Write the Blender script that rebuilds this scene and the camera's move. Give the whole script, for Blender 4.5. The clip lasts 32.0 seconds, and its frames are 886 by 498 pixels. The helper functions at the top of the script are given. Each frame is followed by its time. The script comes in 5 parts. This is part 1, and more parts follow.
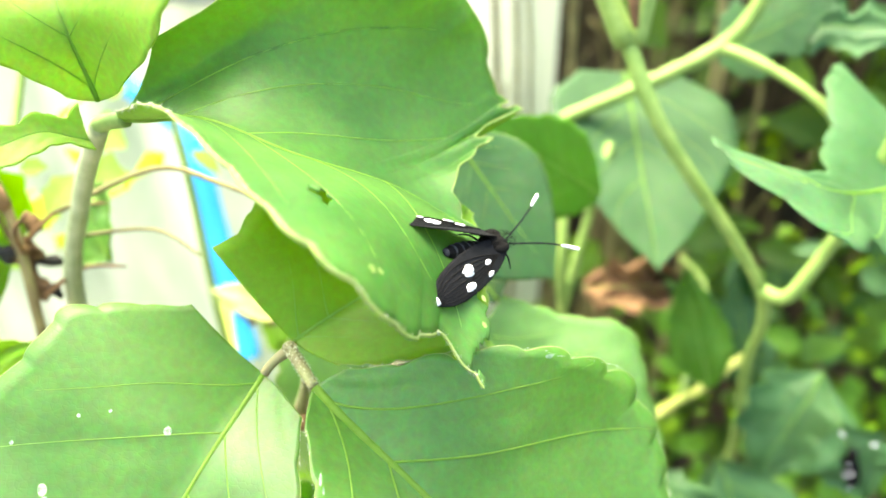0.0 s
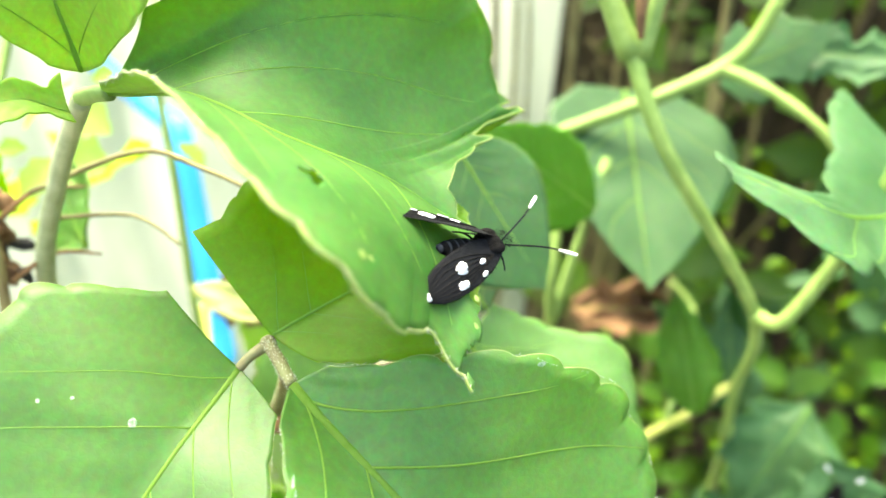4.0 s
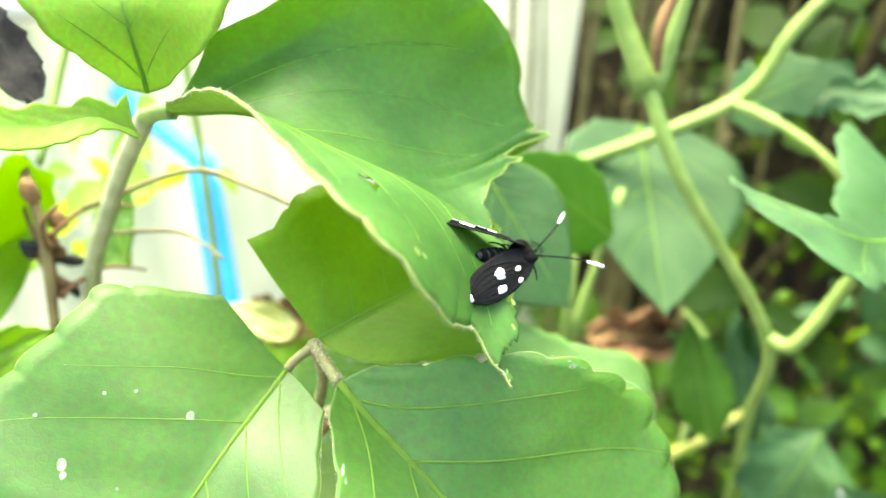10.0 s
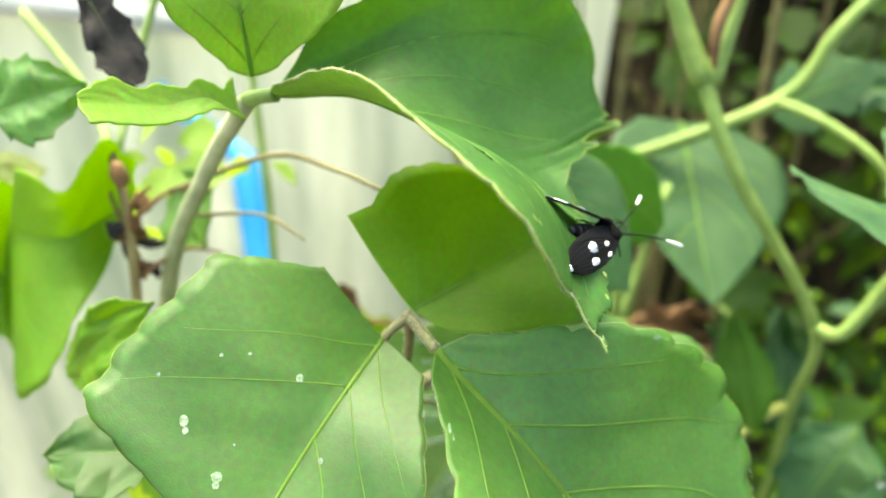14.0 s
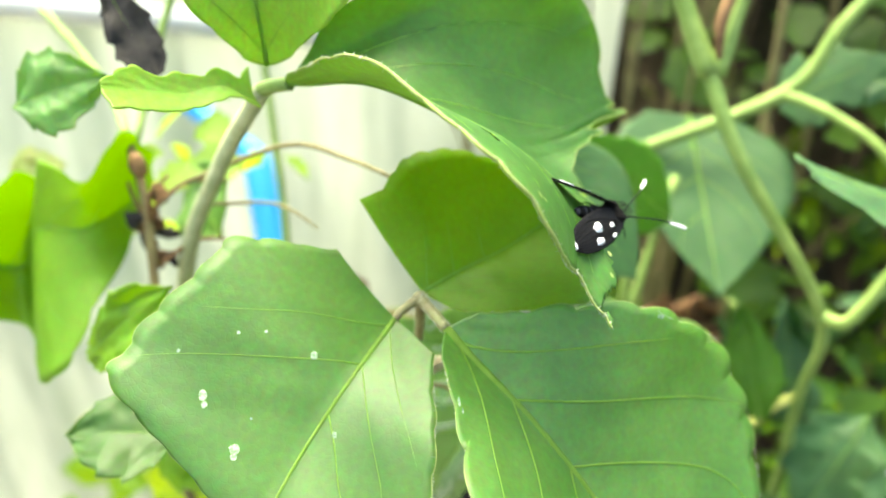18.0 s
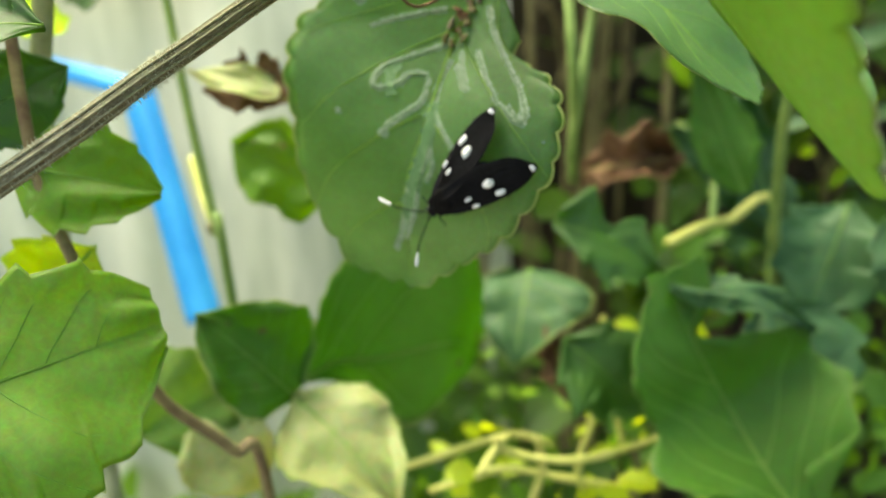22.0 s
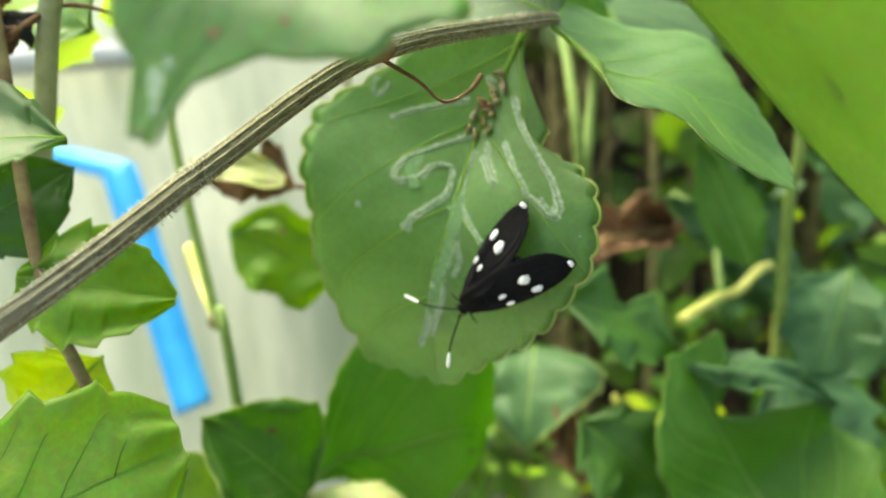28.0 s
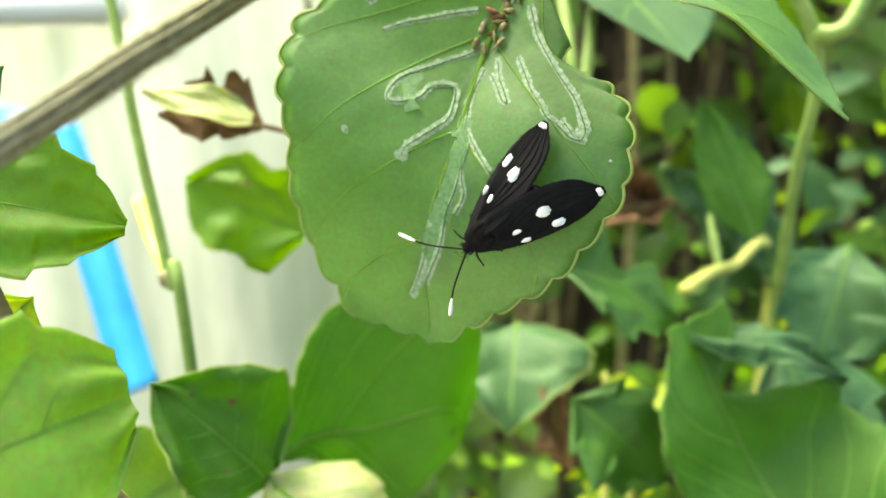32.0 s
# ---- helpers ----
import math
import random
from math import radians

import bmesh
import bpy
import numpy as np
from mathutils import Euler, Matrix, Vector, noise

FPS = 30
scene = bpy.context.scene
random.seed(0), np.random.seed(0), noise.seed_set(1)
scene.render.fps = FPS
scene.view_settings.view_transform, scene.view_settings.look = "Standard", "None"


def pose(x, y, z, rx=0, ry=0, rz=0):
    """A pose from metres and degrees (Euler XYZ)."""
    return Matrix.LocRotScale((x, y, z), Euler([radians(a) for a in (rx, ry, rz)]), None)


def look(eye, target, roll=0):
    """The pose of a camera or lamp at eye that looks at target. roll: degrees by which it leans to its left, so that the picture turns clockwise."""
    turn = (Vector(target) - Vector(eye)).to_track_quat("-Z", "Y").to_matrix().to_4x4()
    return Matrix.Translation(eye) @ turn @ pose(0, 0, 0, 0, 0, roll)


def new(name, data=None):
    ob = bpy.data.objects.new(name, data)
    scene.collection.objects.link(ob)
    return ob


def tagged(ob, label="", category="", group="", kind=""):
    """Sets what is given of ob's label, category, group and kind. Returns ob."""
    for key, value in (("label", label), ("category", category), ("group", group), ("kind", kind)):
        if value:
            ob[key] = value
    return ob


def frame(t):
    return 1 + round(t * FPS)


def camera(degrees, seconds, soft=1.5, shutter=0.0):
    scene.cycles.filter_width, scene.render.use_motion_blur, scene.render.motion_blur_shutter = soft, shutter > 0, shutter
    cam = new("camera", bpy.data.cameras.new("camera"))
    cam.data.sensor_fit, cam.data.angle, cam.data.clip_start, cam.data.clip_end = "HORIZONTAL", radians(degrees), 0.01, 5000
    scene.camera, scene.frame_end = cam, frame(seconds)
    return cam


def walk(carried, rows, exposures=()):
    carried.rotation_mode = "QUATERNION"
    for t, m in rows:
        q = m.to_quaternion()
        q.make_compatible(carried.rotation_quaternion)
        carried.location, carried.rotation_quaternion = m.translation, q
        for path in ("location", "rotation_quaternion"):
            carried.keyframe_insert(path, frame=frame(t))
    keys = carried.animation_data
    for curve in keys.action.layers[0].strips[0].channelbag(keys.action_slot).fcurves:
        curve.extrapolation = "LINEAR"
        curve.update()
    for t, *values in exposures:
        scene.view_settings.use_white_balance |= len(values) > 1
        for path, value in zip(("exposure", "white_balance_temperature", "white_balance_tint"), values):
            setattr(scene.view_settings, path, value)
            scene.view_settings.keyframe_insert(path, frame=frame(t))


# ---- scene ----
cam = camera(60.0, 32.0)
EXPOSURES = [(0, 2.90, 7500, -2), (1, 2.74, 7500, -2), (2, 2.44, 7500, -2), (3, 2.78, 7500, -2), (6, 2.83, 7500, -2), (8, 2.84, 7500, -2), (9, 2.88, 7500, -2), (10, 2.78, 7500, -2), (11, 2.62, 7500, -2), (12, 1.92, 7500, -2), (13, 2.00, 7500, -2), (14, 2.20, 7500, -2), (17, 2.46, 7500, -2), (19, 2.44, 7500, -2), (20, 2.14, 7500, -2), (21, 1.95, 7500, -2), (22, 1.85, 7500, -2), (23, 1.95, 7500, -2), (24, 2.58, 7500, -2), (25, 2.42, 7500, -2), (26, 2.40, 7500, -2), (29, 1.98, 7500, -2), (30, 2.27, 7500, -2), (32, 2.53, 7500, -2)]
PATH = [
    (0, (0.02111, 0.00192, 0.92079), (-0.2387, 1.54686, -0.32244), -1.439),
    (0.5, (0.02051, 0.00049, 0.92229), (-0.24594, 1.54314, -0.3224), -1.552),
    (1, (0.02064, 0.0018, 0.9215), (-0.23914, 1.54351, -0.32575), -1.355),
    (1.5, (0.02572, 0.00333, 0.91869), (-0.21898, 1.55766, -0.31588), -0.637),
    (2, (0.02353, 0.00222, 0.9179), (-0.21272, 1.56982, -0.30145), 0.870),
    (2.5, (0.0208, 0.00367, 0.91262), (-0.20023, 1.58012, -0.29816), 2.353),
    (3, (0.02115, 0.00281, 0.91442), (-0.20262, 1.58288, -0.29113), 2.217),
    (3.5, (0.01931, 0.00417, 0.91555), (-0.20302, 1.58342, -0.29132), 2.432),
    (5.5, (0.02052, 0.00171, 0.90748), (-0.21842, 1.62766, -0.23234), 2.439),
    (6, (0.01965, 0.00124, 0.90719), (-0.22268, 1.6329, -0.22371), 2.042),
    (6.5, (0.01891, 0.00317, 0.90965), (-0.22174, 1.63391, -0.22294), 2.137),
    (7, (0.02077, 0.00301, 0.90851), (-0.22023, 1.63337, -0.22456), 2.172),
    (7.5, (0.02168, 0.00232, 0.90868), (-0.22224, 1.63156, -0.22537), 2.319),
    (8, (0.01995, -3e-05, 0.90824), (-0.21764, 1.63877, -0.21332), 2.755),
    (8.5, (0.02027, -0.0016, 0.9099), (-0.22435, 1.6372, -0.21014), 2.633),
    (9, (0.0144, -0.00097, 0.91164), (-0.22, 1.64047, -0.20672), 3.040),
    (9.5, (0.01685, -0.00304, 0.91191), (-0.22149, 1.6415, -0.20105), 2.888),
    (10, (0.01592, -0.00658, 0.91499), (-0.23346, 1.63767, -0.19598), 2.695),
    (10.5, (0.01387, -0.00644, 0.91231), (-0.23465, 1.63751, -0.19929), 2.859),
    (11, (0.01226, -0.00997, 0.91602), (-0.24003, 1.63821, -0.18845), 2.931),
    (11.5, (0.00981, -0.01065, 0.91504), (-0.2461, 1.63807, -0.18779), 2.858),
    (12, (0.00649, -0.01095, 0.91426), (-0.25177, 1.63578, -0.19098), 2.902),
    (12.5, (0.00624, -0.01379, 0.91731), (-0.2549, 1.63898, -0.1782), 2.855),
    (13, (0.00756, -0.01523, 0.91805), (-0.25938, 1.6385, -0.17462), 2.768),
    (13.5, (0.00788, -0.01639, 0.91452), (-0.2632, 1.63859, -0.17523), 2.677),
    (14, (0.00353, -0.01773, 0.91354), (-0.26359, 1.63666, -0.1781), 2.934),
    (14.5, (0.00738, -0.01756, 0.91173), (-0.26354, 1.63868, -0.17613), 2.630),
    (16.5, (0.00537, -0.02154, 0.90945), (-0.27802, 1.63361, -0.17691), 2.481),
    (17, (0.00576, -0.02297, 0.90965), (-0.28346, 1.63284, -0.17416), 2.248),
    (17.5, (0.00499, -0.02335, 0.91214), (-0.29277, 1.62905, -0.17457), 2.210),
    (18, (0.00487, -0.02279, 0.91247), (-0.29236, 1.63153, -0.17144), 2.161),
    (18.5, (0.00467, -0.02331, 0.90914), (-0.28681, 1.63351, -0.17253), 2.426),
    (19, (0.00689, -0.02379, 0.90865), (-0.28239, 1.64168, -0.16023), 2.254),
    (19.5, (0.02026, -0.02634, 0.89186), (-0.26407, 1.66422, -0.13826), 2.053),
    (19.6, (0.02402, -0.02929, 0.88616), (-0.27926, 1.67613, -0.11362), 1.833),
    (20, (0.02179, -0.03595, 0.86897), (-0.27125, 1.6683, -0.13586), 1.428),
    (20.2, (0.02395, -0.04015, 0.85933), (-0.24819, 1.68016, -0.12376), 1.459),
    (20.4, (0.02172, -0.04337, 0.85144), (-0.24495, 1.69572, -0.09958), 0.895),
    (20.8, (0.01535, -0.05031, 0.83644), (-0.2003, 1.7292, -0.05061), 0.939),
    (21, (0.01429, -0.04857, 0.82983), (-0.17066, 1.75129, -0.02239), 0.329),
    (21.4, (0.01019, -0.04855, 0.82201), (-0.14456, 1.78674, 0.04242), -2.310),
    (22, (-0.00444, -0.03752, 0.80697), (-0.06633, 1.80581, 0.03347), -2.319),
    (22.5, (-0.00978, -0.02877, 0.80522), (-0.04657, 1.82657, 0.05931), -3.938),
    (23, (-0.01518, -0.02012, 0.79245), (-0.01924, 1.84537, 0.07139), -3.203),
    (23.5, (-0.0166, -0.01822, 0.80053), (-0.01392, 1.85053, 0.08796), -3.144),
    (24, (-0.01313, -0.01556, 0.80254), (-0.00168, 1.85641, 0.09857), -3.097),
    (24.5, (-0.01527, -0.01569, 0.80335), (0.00131, 1.8606, 0.11108), -3.117),
    (25, (-0.01861, -0.01682, 0.80201), (0.00462, 1.8618, 0.11628), -2.812),
    (25.5, (-0.0154, -0.01678, 0.80489), (0.00036, 1.86294, 0.12196), -3.116),
    (26, (-0.0172, -0.01828, 0.80419), (-0.00371, 1.86268, 0.12461), -3.441),
    (26.5, (-0.01045, -0.02593, 0.81311), (-0.00109, 1.87015, 0.17689), -3.518),
    (28.5, (-0.02021, -0.02896, 0.81171), (0.03559, 1.86358, 0.16737), -2.882),
    (29, (-0.02311, -0.02705, 0.80844), (0.06782, 1.87516, 0.19744), -2.858),
    (29.5, (-0.02306, -0.02004, 0.80203), (0.11928, 1.87612, 0.1821), -2.063),
    (30, (-0.02471, -0.01609, 0.80025), (0.14373, 1.88014, 0.18712), -0.757),
    (30.5, (-0.02887, -0.011, 0.79301), (0.1744, 1.88344, 0.18491), -0.106),
    (31, (-0.02729, -0.0103, 0.79449), (0.17046, 1.87994, 0.1717), -0.335),
    (31.5, (-0.02708, -0.01287, 0.79451), (0.15507, 1.87862, 0.17074), -0.650),
    (32, (-0.0247, -0.01311, 0.79465), (0.14298, 1.87839, 0.16686), -0.637),
]
walk(cam, [(t, look(eye, target, roll)) for t, eye, target, roll in PATH],
     EXPOSURES)

# ---- lens, light ----
cam.data.dof.use_dof = True
cam.data.dof.focus_distance = 0.112
cam.data.dof.aperture_fstop = 11.5

world = bpy.data.worlds.new("sky")
scene.world = world
world.use_nodes = True
SUN_DIR = Vector((-0.28, 0.30, 0.91)).normalized()
wn = world.node_tree.nodes
sky = wn.new("ShaderNodeTexSky")
sky.sky_type = "NISHITA"
sky.sun_disc = False
sky.air_density, sky.dust_density, sky.ozone_density = 1.0, 6.0, 1.0
sky.sun_elevation = math.asin(SUN_DIR.z)
sky.sun_rotation = math.atan2(SUN_DIR.x, SUN_DIR.y)
wn["Background"].inputs["Strength"].default_value = 0.15
world.node_tree.links.new(sky.outputs[0], wn["Background"].inputs["Color"])
sun_data = bpy.data.lights.new("sun", "SUN")
sun_data.energy, sun_data.angle, sun_data.color = 1.5, radians(45.0), (1.0, 0.96, 0.87)
sun = new("sun", sun_data)
sun.matrix_world = look(SUN_DIR * 5, (0, 0, 0))


# ---- materials ----
def shader(name):
    m = bpy.data.materials.new(name)
    m.use_nodes = True
    n = m.node_tree.nodes
    n.clear()
    return m, n, m.node_tree.links


def node(n, kind, **values):
    x = n.new(kind)
    for k, v in values.items():
        x.inputs[k].default_value = v
    return x


def leaf_material(name, dark, light, glow=(0.30, 0.58, 0.02), through_part=0.40, rough=0.50, blotch=60, wax=0.55):
    """Leaf blade: mottled green, fine vein network in relief, light passing through."""
    m, n, l = shader(name)
    co = n.new("ShaderNodeTexCoord")
    big = node(n, "ShaderNodeTexNoise", Scale=blotch, Detail=4.0, Roughness=0.6)
    fine = node(n, "ShaderNodeTexNoise", Scale=blotch * 14, Detail=3.0)
    l.new(co.outputs["Object"], big.inputs["Vector"])
    l.new(co.outputs["Object"], fine.inputs["Vector"])
    ramp = n.new("ShaderNodeValToRGB")
    ramp.color_ramp.elements[0].position, ramp.color_ramp.elements[1].position = 0.36, 0.64
    ramp.color_ramp.elements[0].color = (*dark, 1)
    ramp.color_ramp.elements[1].color = (*light, 1)
    l.new(big.outputs["Fac"], ramp.inputs["Fac"])
    tint = n.new("ShaderNodeMixRGB")
    tint.blend_type = "OVERLAY"
    tint.inputs["Fac"].default_value = 0.55
    l.new(ramp.outputs["Color"], tint.inputs["Color1"])
    l.new(fine.outputs["Color"], tint.inputs["Color2"])
    hue = n.new("ShaderNodeHueSaturation")
    info = n.new("ShaderNodeObjectInfo")
    rng = node(n, "ShaderNodeMapRange")
    rng.inputs["To Min"].default_value, rng.inputs["To Max"].default_value = 0.85, 1.15
    l.new(info.outputs["Random"], rng.inputs["Value"])
    l.new(rng.outputs["Result"], hue.inputs["Value"])
    l.new(tint.outputs["Color"], hue.inputs["Color"])
    cells = node(n, "ShaderNodeTexVoronoi", Scale=1000.0)
    cells.feature = "DISTANCE_TO_EDGE"
    l.new(co.outputs["Object"], cells.inputs["Vector"])
    cut = node(n, "ShaderNodeMapRange")
    cut.inputs["From Max"].default_value = 0.12
    web = node(n, "ShaderNodeTexVoronoi", Scale=330.0)
    web.feature = "DISTANCE_TO_EDGE"
    wander = node(n, "ShaderNodeTexNoise", Scale=260.0, Detail=2.0)
    shift = n.new("ShaderNodeMixRGB")
    shift.inputs["Fac"].default_value = 0.004
    l.new(co.outputs["Object"], shift.inputs["Color1"])
    l.new(wander.outputs["Color"], shift.inputs["Color2"])
    l.new(co.outputs["Object"], wander.inputs["Vector"])
    l.new(shift.outputs["Color"], web.inputs["Vector"])
    line = node(n, "ShaderNodeMapRange")
    line.inputs["From Max"].default_value = 0.10
    line.inputs["To Min"].default_value, line.inputs["To Max"].default_value = 1.08, 0.98
    l.new(web.outputs["Distance"], line.inputs["Value"])
    veined = n.new("ShaderNodeHueSaturation")
    l.new(line.outputs["Result"], veined.inputs["Value"])
    l.new(hue.outputs["Color"], veined.inputs["Color"])
    hue = veined
    l.new(cells.outputs["Distance"], cut.inputs["Value"])
    bump = node(n, "ShaderNodeBump", Strength=0.22, Distance=0.0001)
    l.new(cut.outputs["Result"], bump.inputs["Height"])
    swell = node(n, "ShaderNodeBump", Strength=0.3, Distance=0.0006)
    swell_n = node(n, "ShaderNodeTexNoise", Scale=160.0, Detail=2.0)
    l.new(co.outputs["Object"], swell_n.inputs["Vector"])
    l.new(swell_n.outputs["Fac"], swell.inputs["Height"])
    l.new(bump.outputs["Normal"], swell.inputs["Normal"])
    p = node(n, "ShaderNodeBsdfPrincipled", Roughness=rough)
    p.inputs["Specular IOR Level"].default_value = wax
    l.new(hue.outputs["Color"], p.inputs["Base Color"])
    l.new(swell.outputs["Normal"], p.inputs["Normal"])
    t = n.new("ShaderNodeBsdfTranslucent")
    gl = n.new("ShaderNodeMixRGB")
    gl.blend_type = "MIX"
    gl.inputs["Fac"].default_value = 0.25
    gl.inputs["Color1"].default_value = (*glow, 1)
    l.new(hue.outputs["Color"], gl.inputs["Color2"])
    l.new(gl.outputs["Color"], t.inputs["Color"])
    mix = node(n, "ShaderNodeMixShader", Fac=through_part)
    l.new(p.outputs[0], mix.inputs[1])
    l.new(t.outputs[0], mix.inputs[2])
    out = n.new("ShaderNodeOutputMaterial")
    l.new(mix.outputs[0], out.inputs["Surface"])
    return m


def plain_material(name, a, b, scale=200.0, rough=0.6, bump=0.3, metal=0.0, spec=0.4, stretch=(1, 1, 1), through_part=0.0, depth=0.0003):
    """Two-tone noisy surface with fine relief."""
    m, n, l = shader(name)
    co = n.new("ShaderNodeTexCoord")
    mp = n.new("ShaderNodeMapping")
    mp.inputs["Scale"].default_value = stretch
    l.new(co.outputs["Object"], mp.inputs["Vector"])
    big = node(n, "ShaderNodeTexNoise", Scale=scale, Detail=5.0, Roughness=0.65)
    fine = node(n, "ShaderNodeTexNoise", Scale=scale * 8, Detail=3.0)
    l.new(mp.outputs[0], big.inputs["Vector"])
    l.new(mp.outputs[0], fine.inputs["Vector"])
    ramp = n.new("ShaderNodeValToRGB")
    ramp.color_ramp.elements[0].position, ramp.color_ramp.elements[1].position = 0.35, 0.68
    ramp.color_ramp.elements[0].color = (*a, 1)
    ramp.color_ramp.elements[1].color = (*b, 1)
    l.new(big.outputs["Fac"], ramp.inputs["Fac"])
    bp = node(n, "ShaderNodeBump", Strength=bump, Distance=depth)
    l.new(fine.outputs["Fac"], bp.inputs["Height"])
    p = node(n, "ShaderNodeBsdfPrincipled", Roughness=rough, Metallic=metal)
    p.inputs["Specular IOR Level"].default_value = spec
    l.new(ramp.outputs["Color"], p.inputs["Base Color"])
    l.new(bp.outputs["Normal"], p.inputs["Normal"])
    out = n.new("ShaderNodeOutputMaterial")
    if through_part > 0:
        t = n.new("ShaderNodeBsdfTranslucent")
        l.new(ramp.outputs["Color"], t.inputs["Color"])
        mix = node(n, "ShaderNodeMixShader", Fac=through_part)
        l.new(p.outputs[0], mix.inputs[1])
        l.new(t.outputs[0], mix.inputs[2])
        l.new(mix.outputs[0], out.inputs["Surface"])
    else:
        l.new(p.outputs[0], out.inputs["Surface"])
    return m


GREY_GREEN = leaf_material("leaf_upper", (0.058, 0.165, 0.030), (0.110, 0.248, 0.052), glow=(0.33, 0.60, 0.018), through_part=0.43, rough=0.48, wax=0.72)
FOLDED = leaf_material("leaf_folded", (0.034, 0.112, 0.017), (0.070, 0.175, 0.032), glow=(0.28, 0.54, 0.012), through_part=0.30, rough=0.55, wax=0.45)
FRESH = leaf_material("leaf_fresh", (0.10, 0.24, 0.012), (0.16, 0.33, 0.02), glow=(0.50, 0.72, 0.012), through_part=0.56)
# Darker copy of the leaf green; shade is put into its colour.
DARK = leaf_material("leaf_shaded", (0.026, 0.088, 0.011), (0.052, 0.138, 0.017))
UNDERSIDE = leaf_material("leaf_underside", (0.15, 0.27, 0.055), (0.23, 0.36, 0.09), glow=(0.48, 0.68, 0.03), through_part=0.5, rough=0.62, wax=0.25)
BLOOM = leaf_material("leaf_bloom", (0.066, 0.178, 0.034), (0.122, 0.262, 0.066), glow=(0.32, 0.58, 0.03), through_part=0.42, rough=0.48, wax=0.7, blotch=90)
TEAL = leaf_material("leaf_dull", (0.036, 0.104, 0.034), (0.066, 0.152, 0.054), glow=(0.18, 0.40, 0.04), through_part=0.3, rough=0.55, wax=0.35)
# Paler copy of the fresh leaf; light from behind is put into its colour.
BACKLIT = leaf_material("leaf_pale_backlit", (0.17, 0.33, 0.040), (0.26, 0.44, 0.070), glow=(0.56, 0.80, 0.08), through_part=0.5, rough=0.5)
# Bright base and glow: direct sun through the leaf is put into the colour.
SUNLIT = leaf_material("leaf_sunlit", (0.26, 0.42, 0.02), (0.42, 0.56, 0.03), glow=(0.80, 0.92, 0.02), through_part=0.6)
DEEP = leaf_material("leaf_deep", (0.055, 0.165, 0.014), (0.095, 0.230, 0.026), glow=(0.26, 0.52, 0.010), through_part=0.5, rough=0.5, wax=0.4)
# Yellowish green lifted paler; sunlight on the low leaves is put into it.
YELLOW = leaf_material("leaf_yellowish", (0.34, 0.42, 0.14), (0.52, 0.57, 0.26), glow=(0.75, 0.75, 0.12))
# Very dark green: the shade among the weeds is put into this colour.
WEED = leaf_material("weed_leaf_shaded", (0.014, 0.040, 0.009), (0.048, 0.100, 0.017), blotch=25, wax=0.2)
VEIN = plain_material("vein", (0.30, 0.52, 0.08), (0.38, 0.60, 0.12), 300, 0.55, through_part=0.72)
STEM = plain_material("stem", (0.14, 0.24, 0.05), (0.24, 0.35, 0.09), 150, 0.6, 0.4)
REDSTEM = plain_material("stem_reddish", (0.12, 0.075, 0.035), (0.26, 0.22, 0.09), 140, 0.7, 0.5)
PALESTEM = plain_material("stem_pale", (0.26, 0.31, 0.16), (0.44, 0.49, 0.29), 150, 0.65, 0.4)
PINK = plain_material("petiole_pink", (0.17, 0.13, 0.065), (0.22, 0.25, 0.10), 120, 0.6, 0.4)
WOODY = plain_material("stem_woody", (0.15, 0.130, 0.075), (0.36, 0.34, 0.21), 420, 0.8, 1.0, stretch=(1, 1, 1))
BROWN = plain_material("dry_brown", (0.09, 0.045, 0.02), (0.26, 0.15, 0.07), 120, 0.85, 0.8)
BLACK = plain_material("moth_black", (0.0024, 0.0027, 0.0038), (0.0080, 0.0084, 0.0115), 900, 0.75, 0.7, spec=0.14)
FUZZ = plain_material("moth_fuzz", (0.004, 0.0038, 0.004), (0.014, 0.0125, 0.012), 1200, 0.9, 0.9, spec=0.1)
GREYBAND = plain_material("moth_grey", (0.014, 0.016, 0.021), (0.045, 0.049, 0.058), 900, 0.8, 0.6)
WHITE = plain_material("moth_white", (0.78, 0.80, 0.84), (0.90, 0.92, 0.95), 900, 0.7, 0.4)
EYE_MAT = plain_material("moth_eye", (0.01, 0.02, 0.03), (0.03, 0.06, 0.08), 500, 0.15, 0.1, spec=0.8)
FAINT = plain_material("leaf_mine_faint", (0.085, 0.22, 0.06), (0.20, 0.36, 0.17), 1400, 0.45, 0.4, through_part=0.2)
FRASS = plain_material("mine_frass", (0.06, 0.14, 0.04), (0.16, 0.27, 0.11), 1500, 0.6, 0.3)
MINE = plain_material("leaf_mine", (0.15, 0.30, 0.12), (0.50, 0.60, 0.46), 1500, 0.45, 0.5, through_part=0.2)
# Stretched noise paints the corrugation's soft vertical bands of light and shade.
PANEL = plain_material("wall_panel", (0.36, 0.42, 0.33), (0.80, 0.82, 0.72), 17, 0.6, 0.25, through_part=0.5, stretch=(1, 1, 0.16))
BLUE = plain_material("blue_plastic", (0.02, 0.34, 0.80), (0.05, 0.48, 0.92), 40, 0.4, 0.3, through_part=0.3)
SOIL = plain_material("soil", (0.025, 0.016, 0.010), (0.09, 0.06, 0.035), 14, 0.95, 1.0, depth=0.01)
DRYSTEM = plain_material("stem_dry", (0.10, 0.085, 0.03), (0.24, 0.22, 0.09), 120, 0.7, 0.4)
MARGIN = plain_material("leaf_margin", (0.28, 0.41, 0.10), (0.46, 0.54, 0.18), 300, 0.5, 0.2, through_part=0.45)
CONCRETE = plain_material("concrete", (0.42, 0.38, 0.31), (0.62, 0.57, 0.48), 25, 0.9, 0.6, depth=0.002)
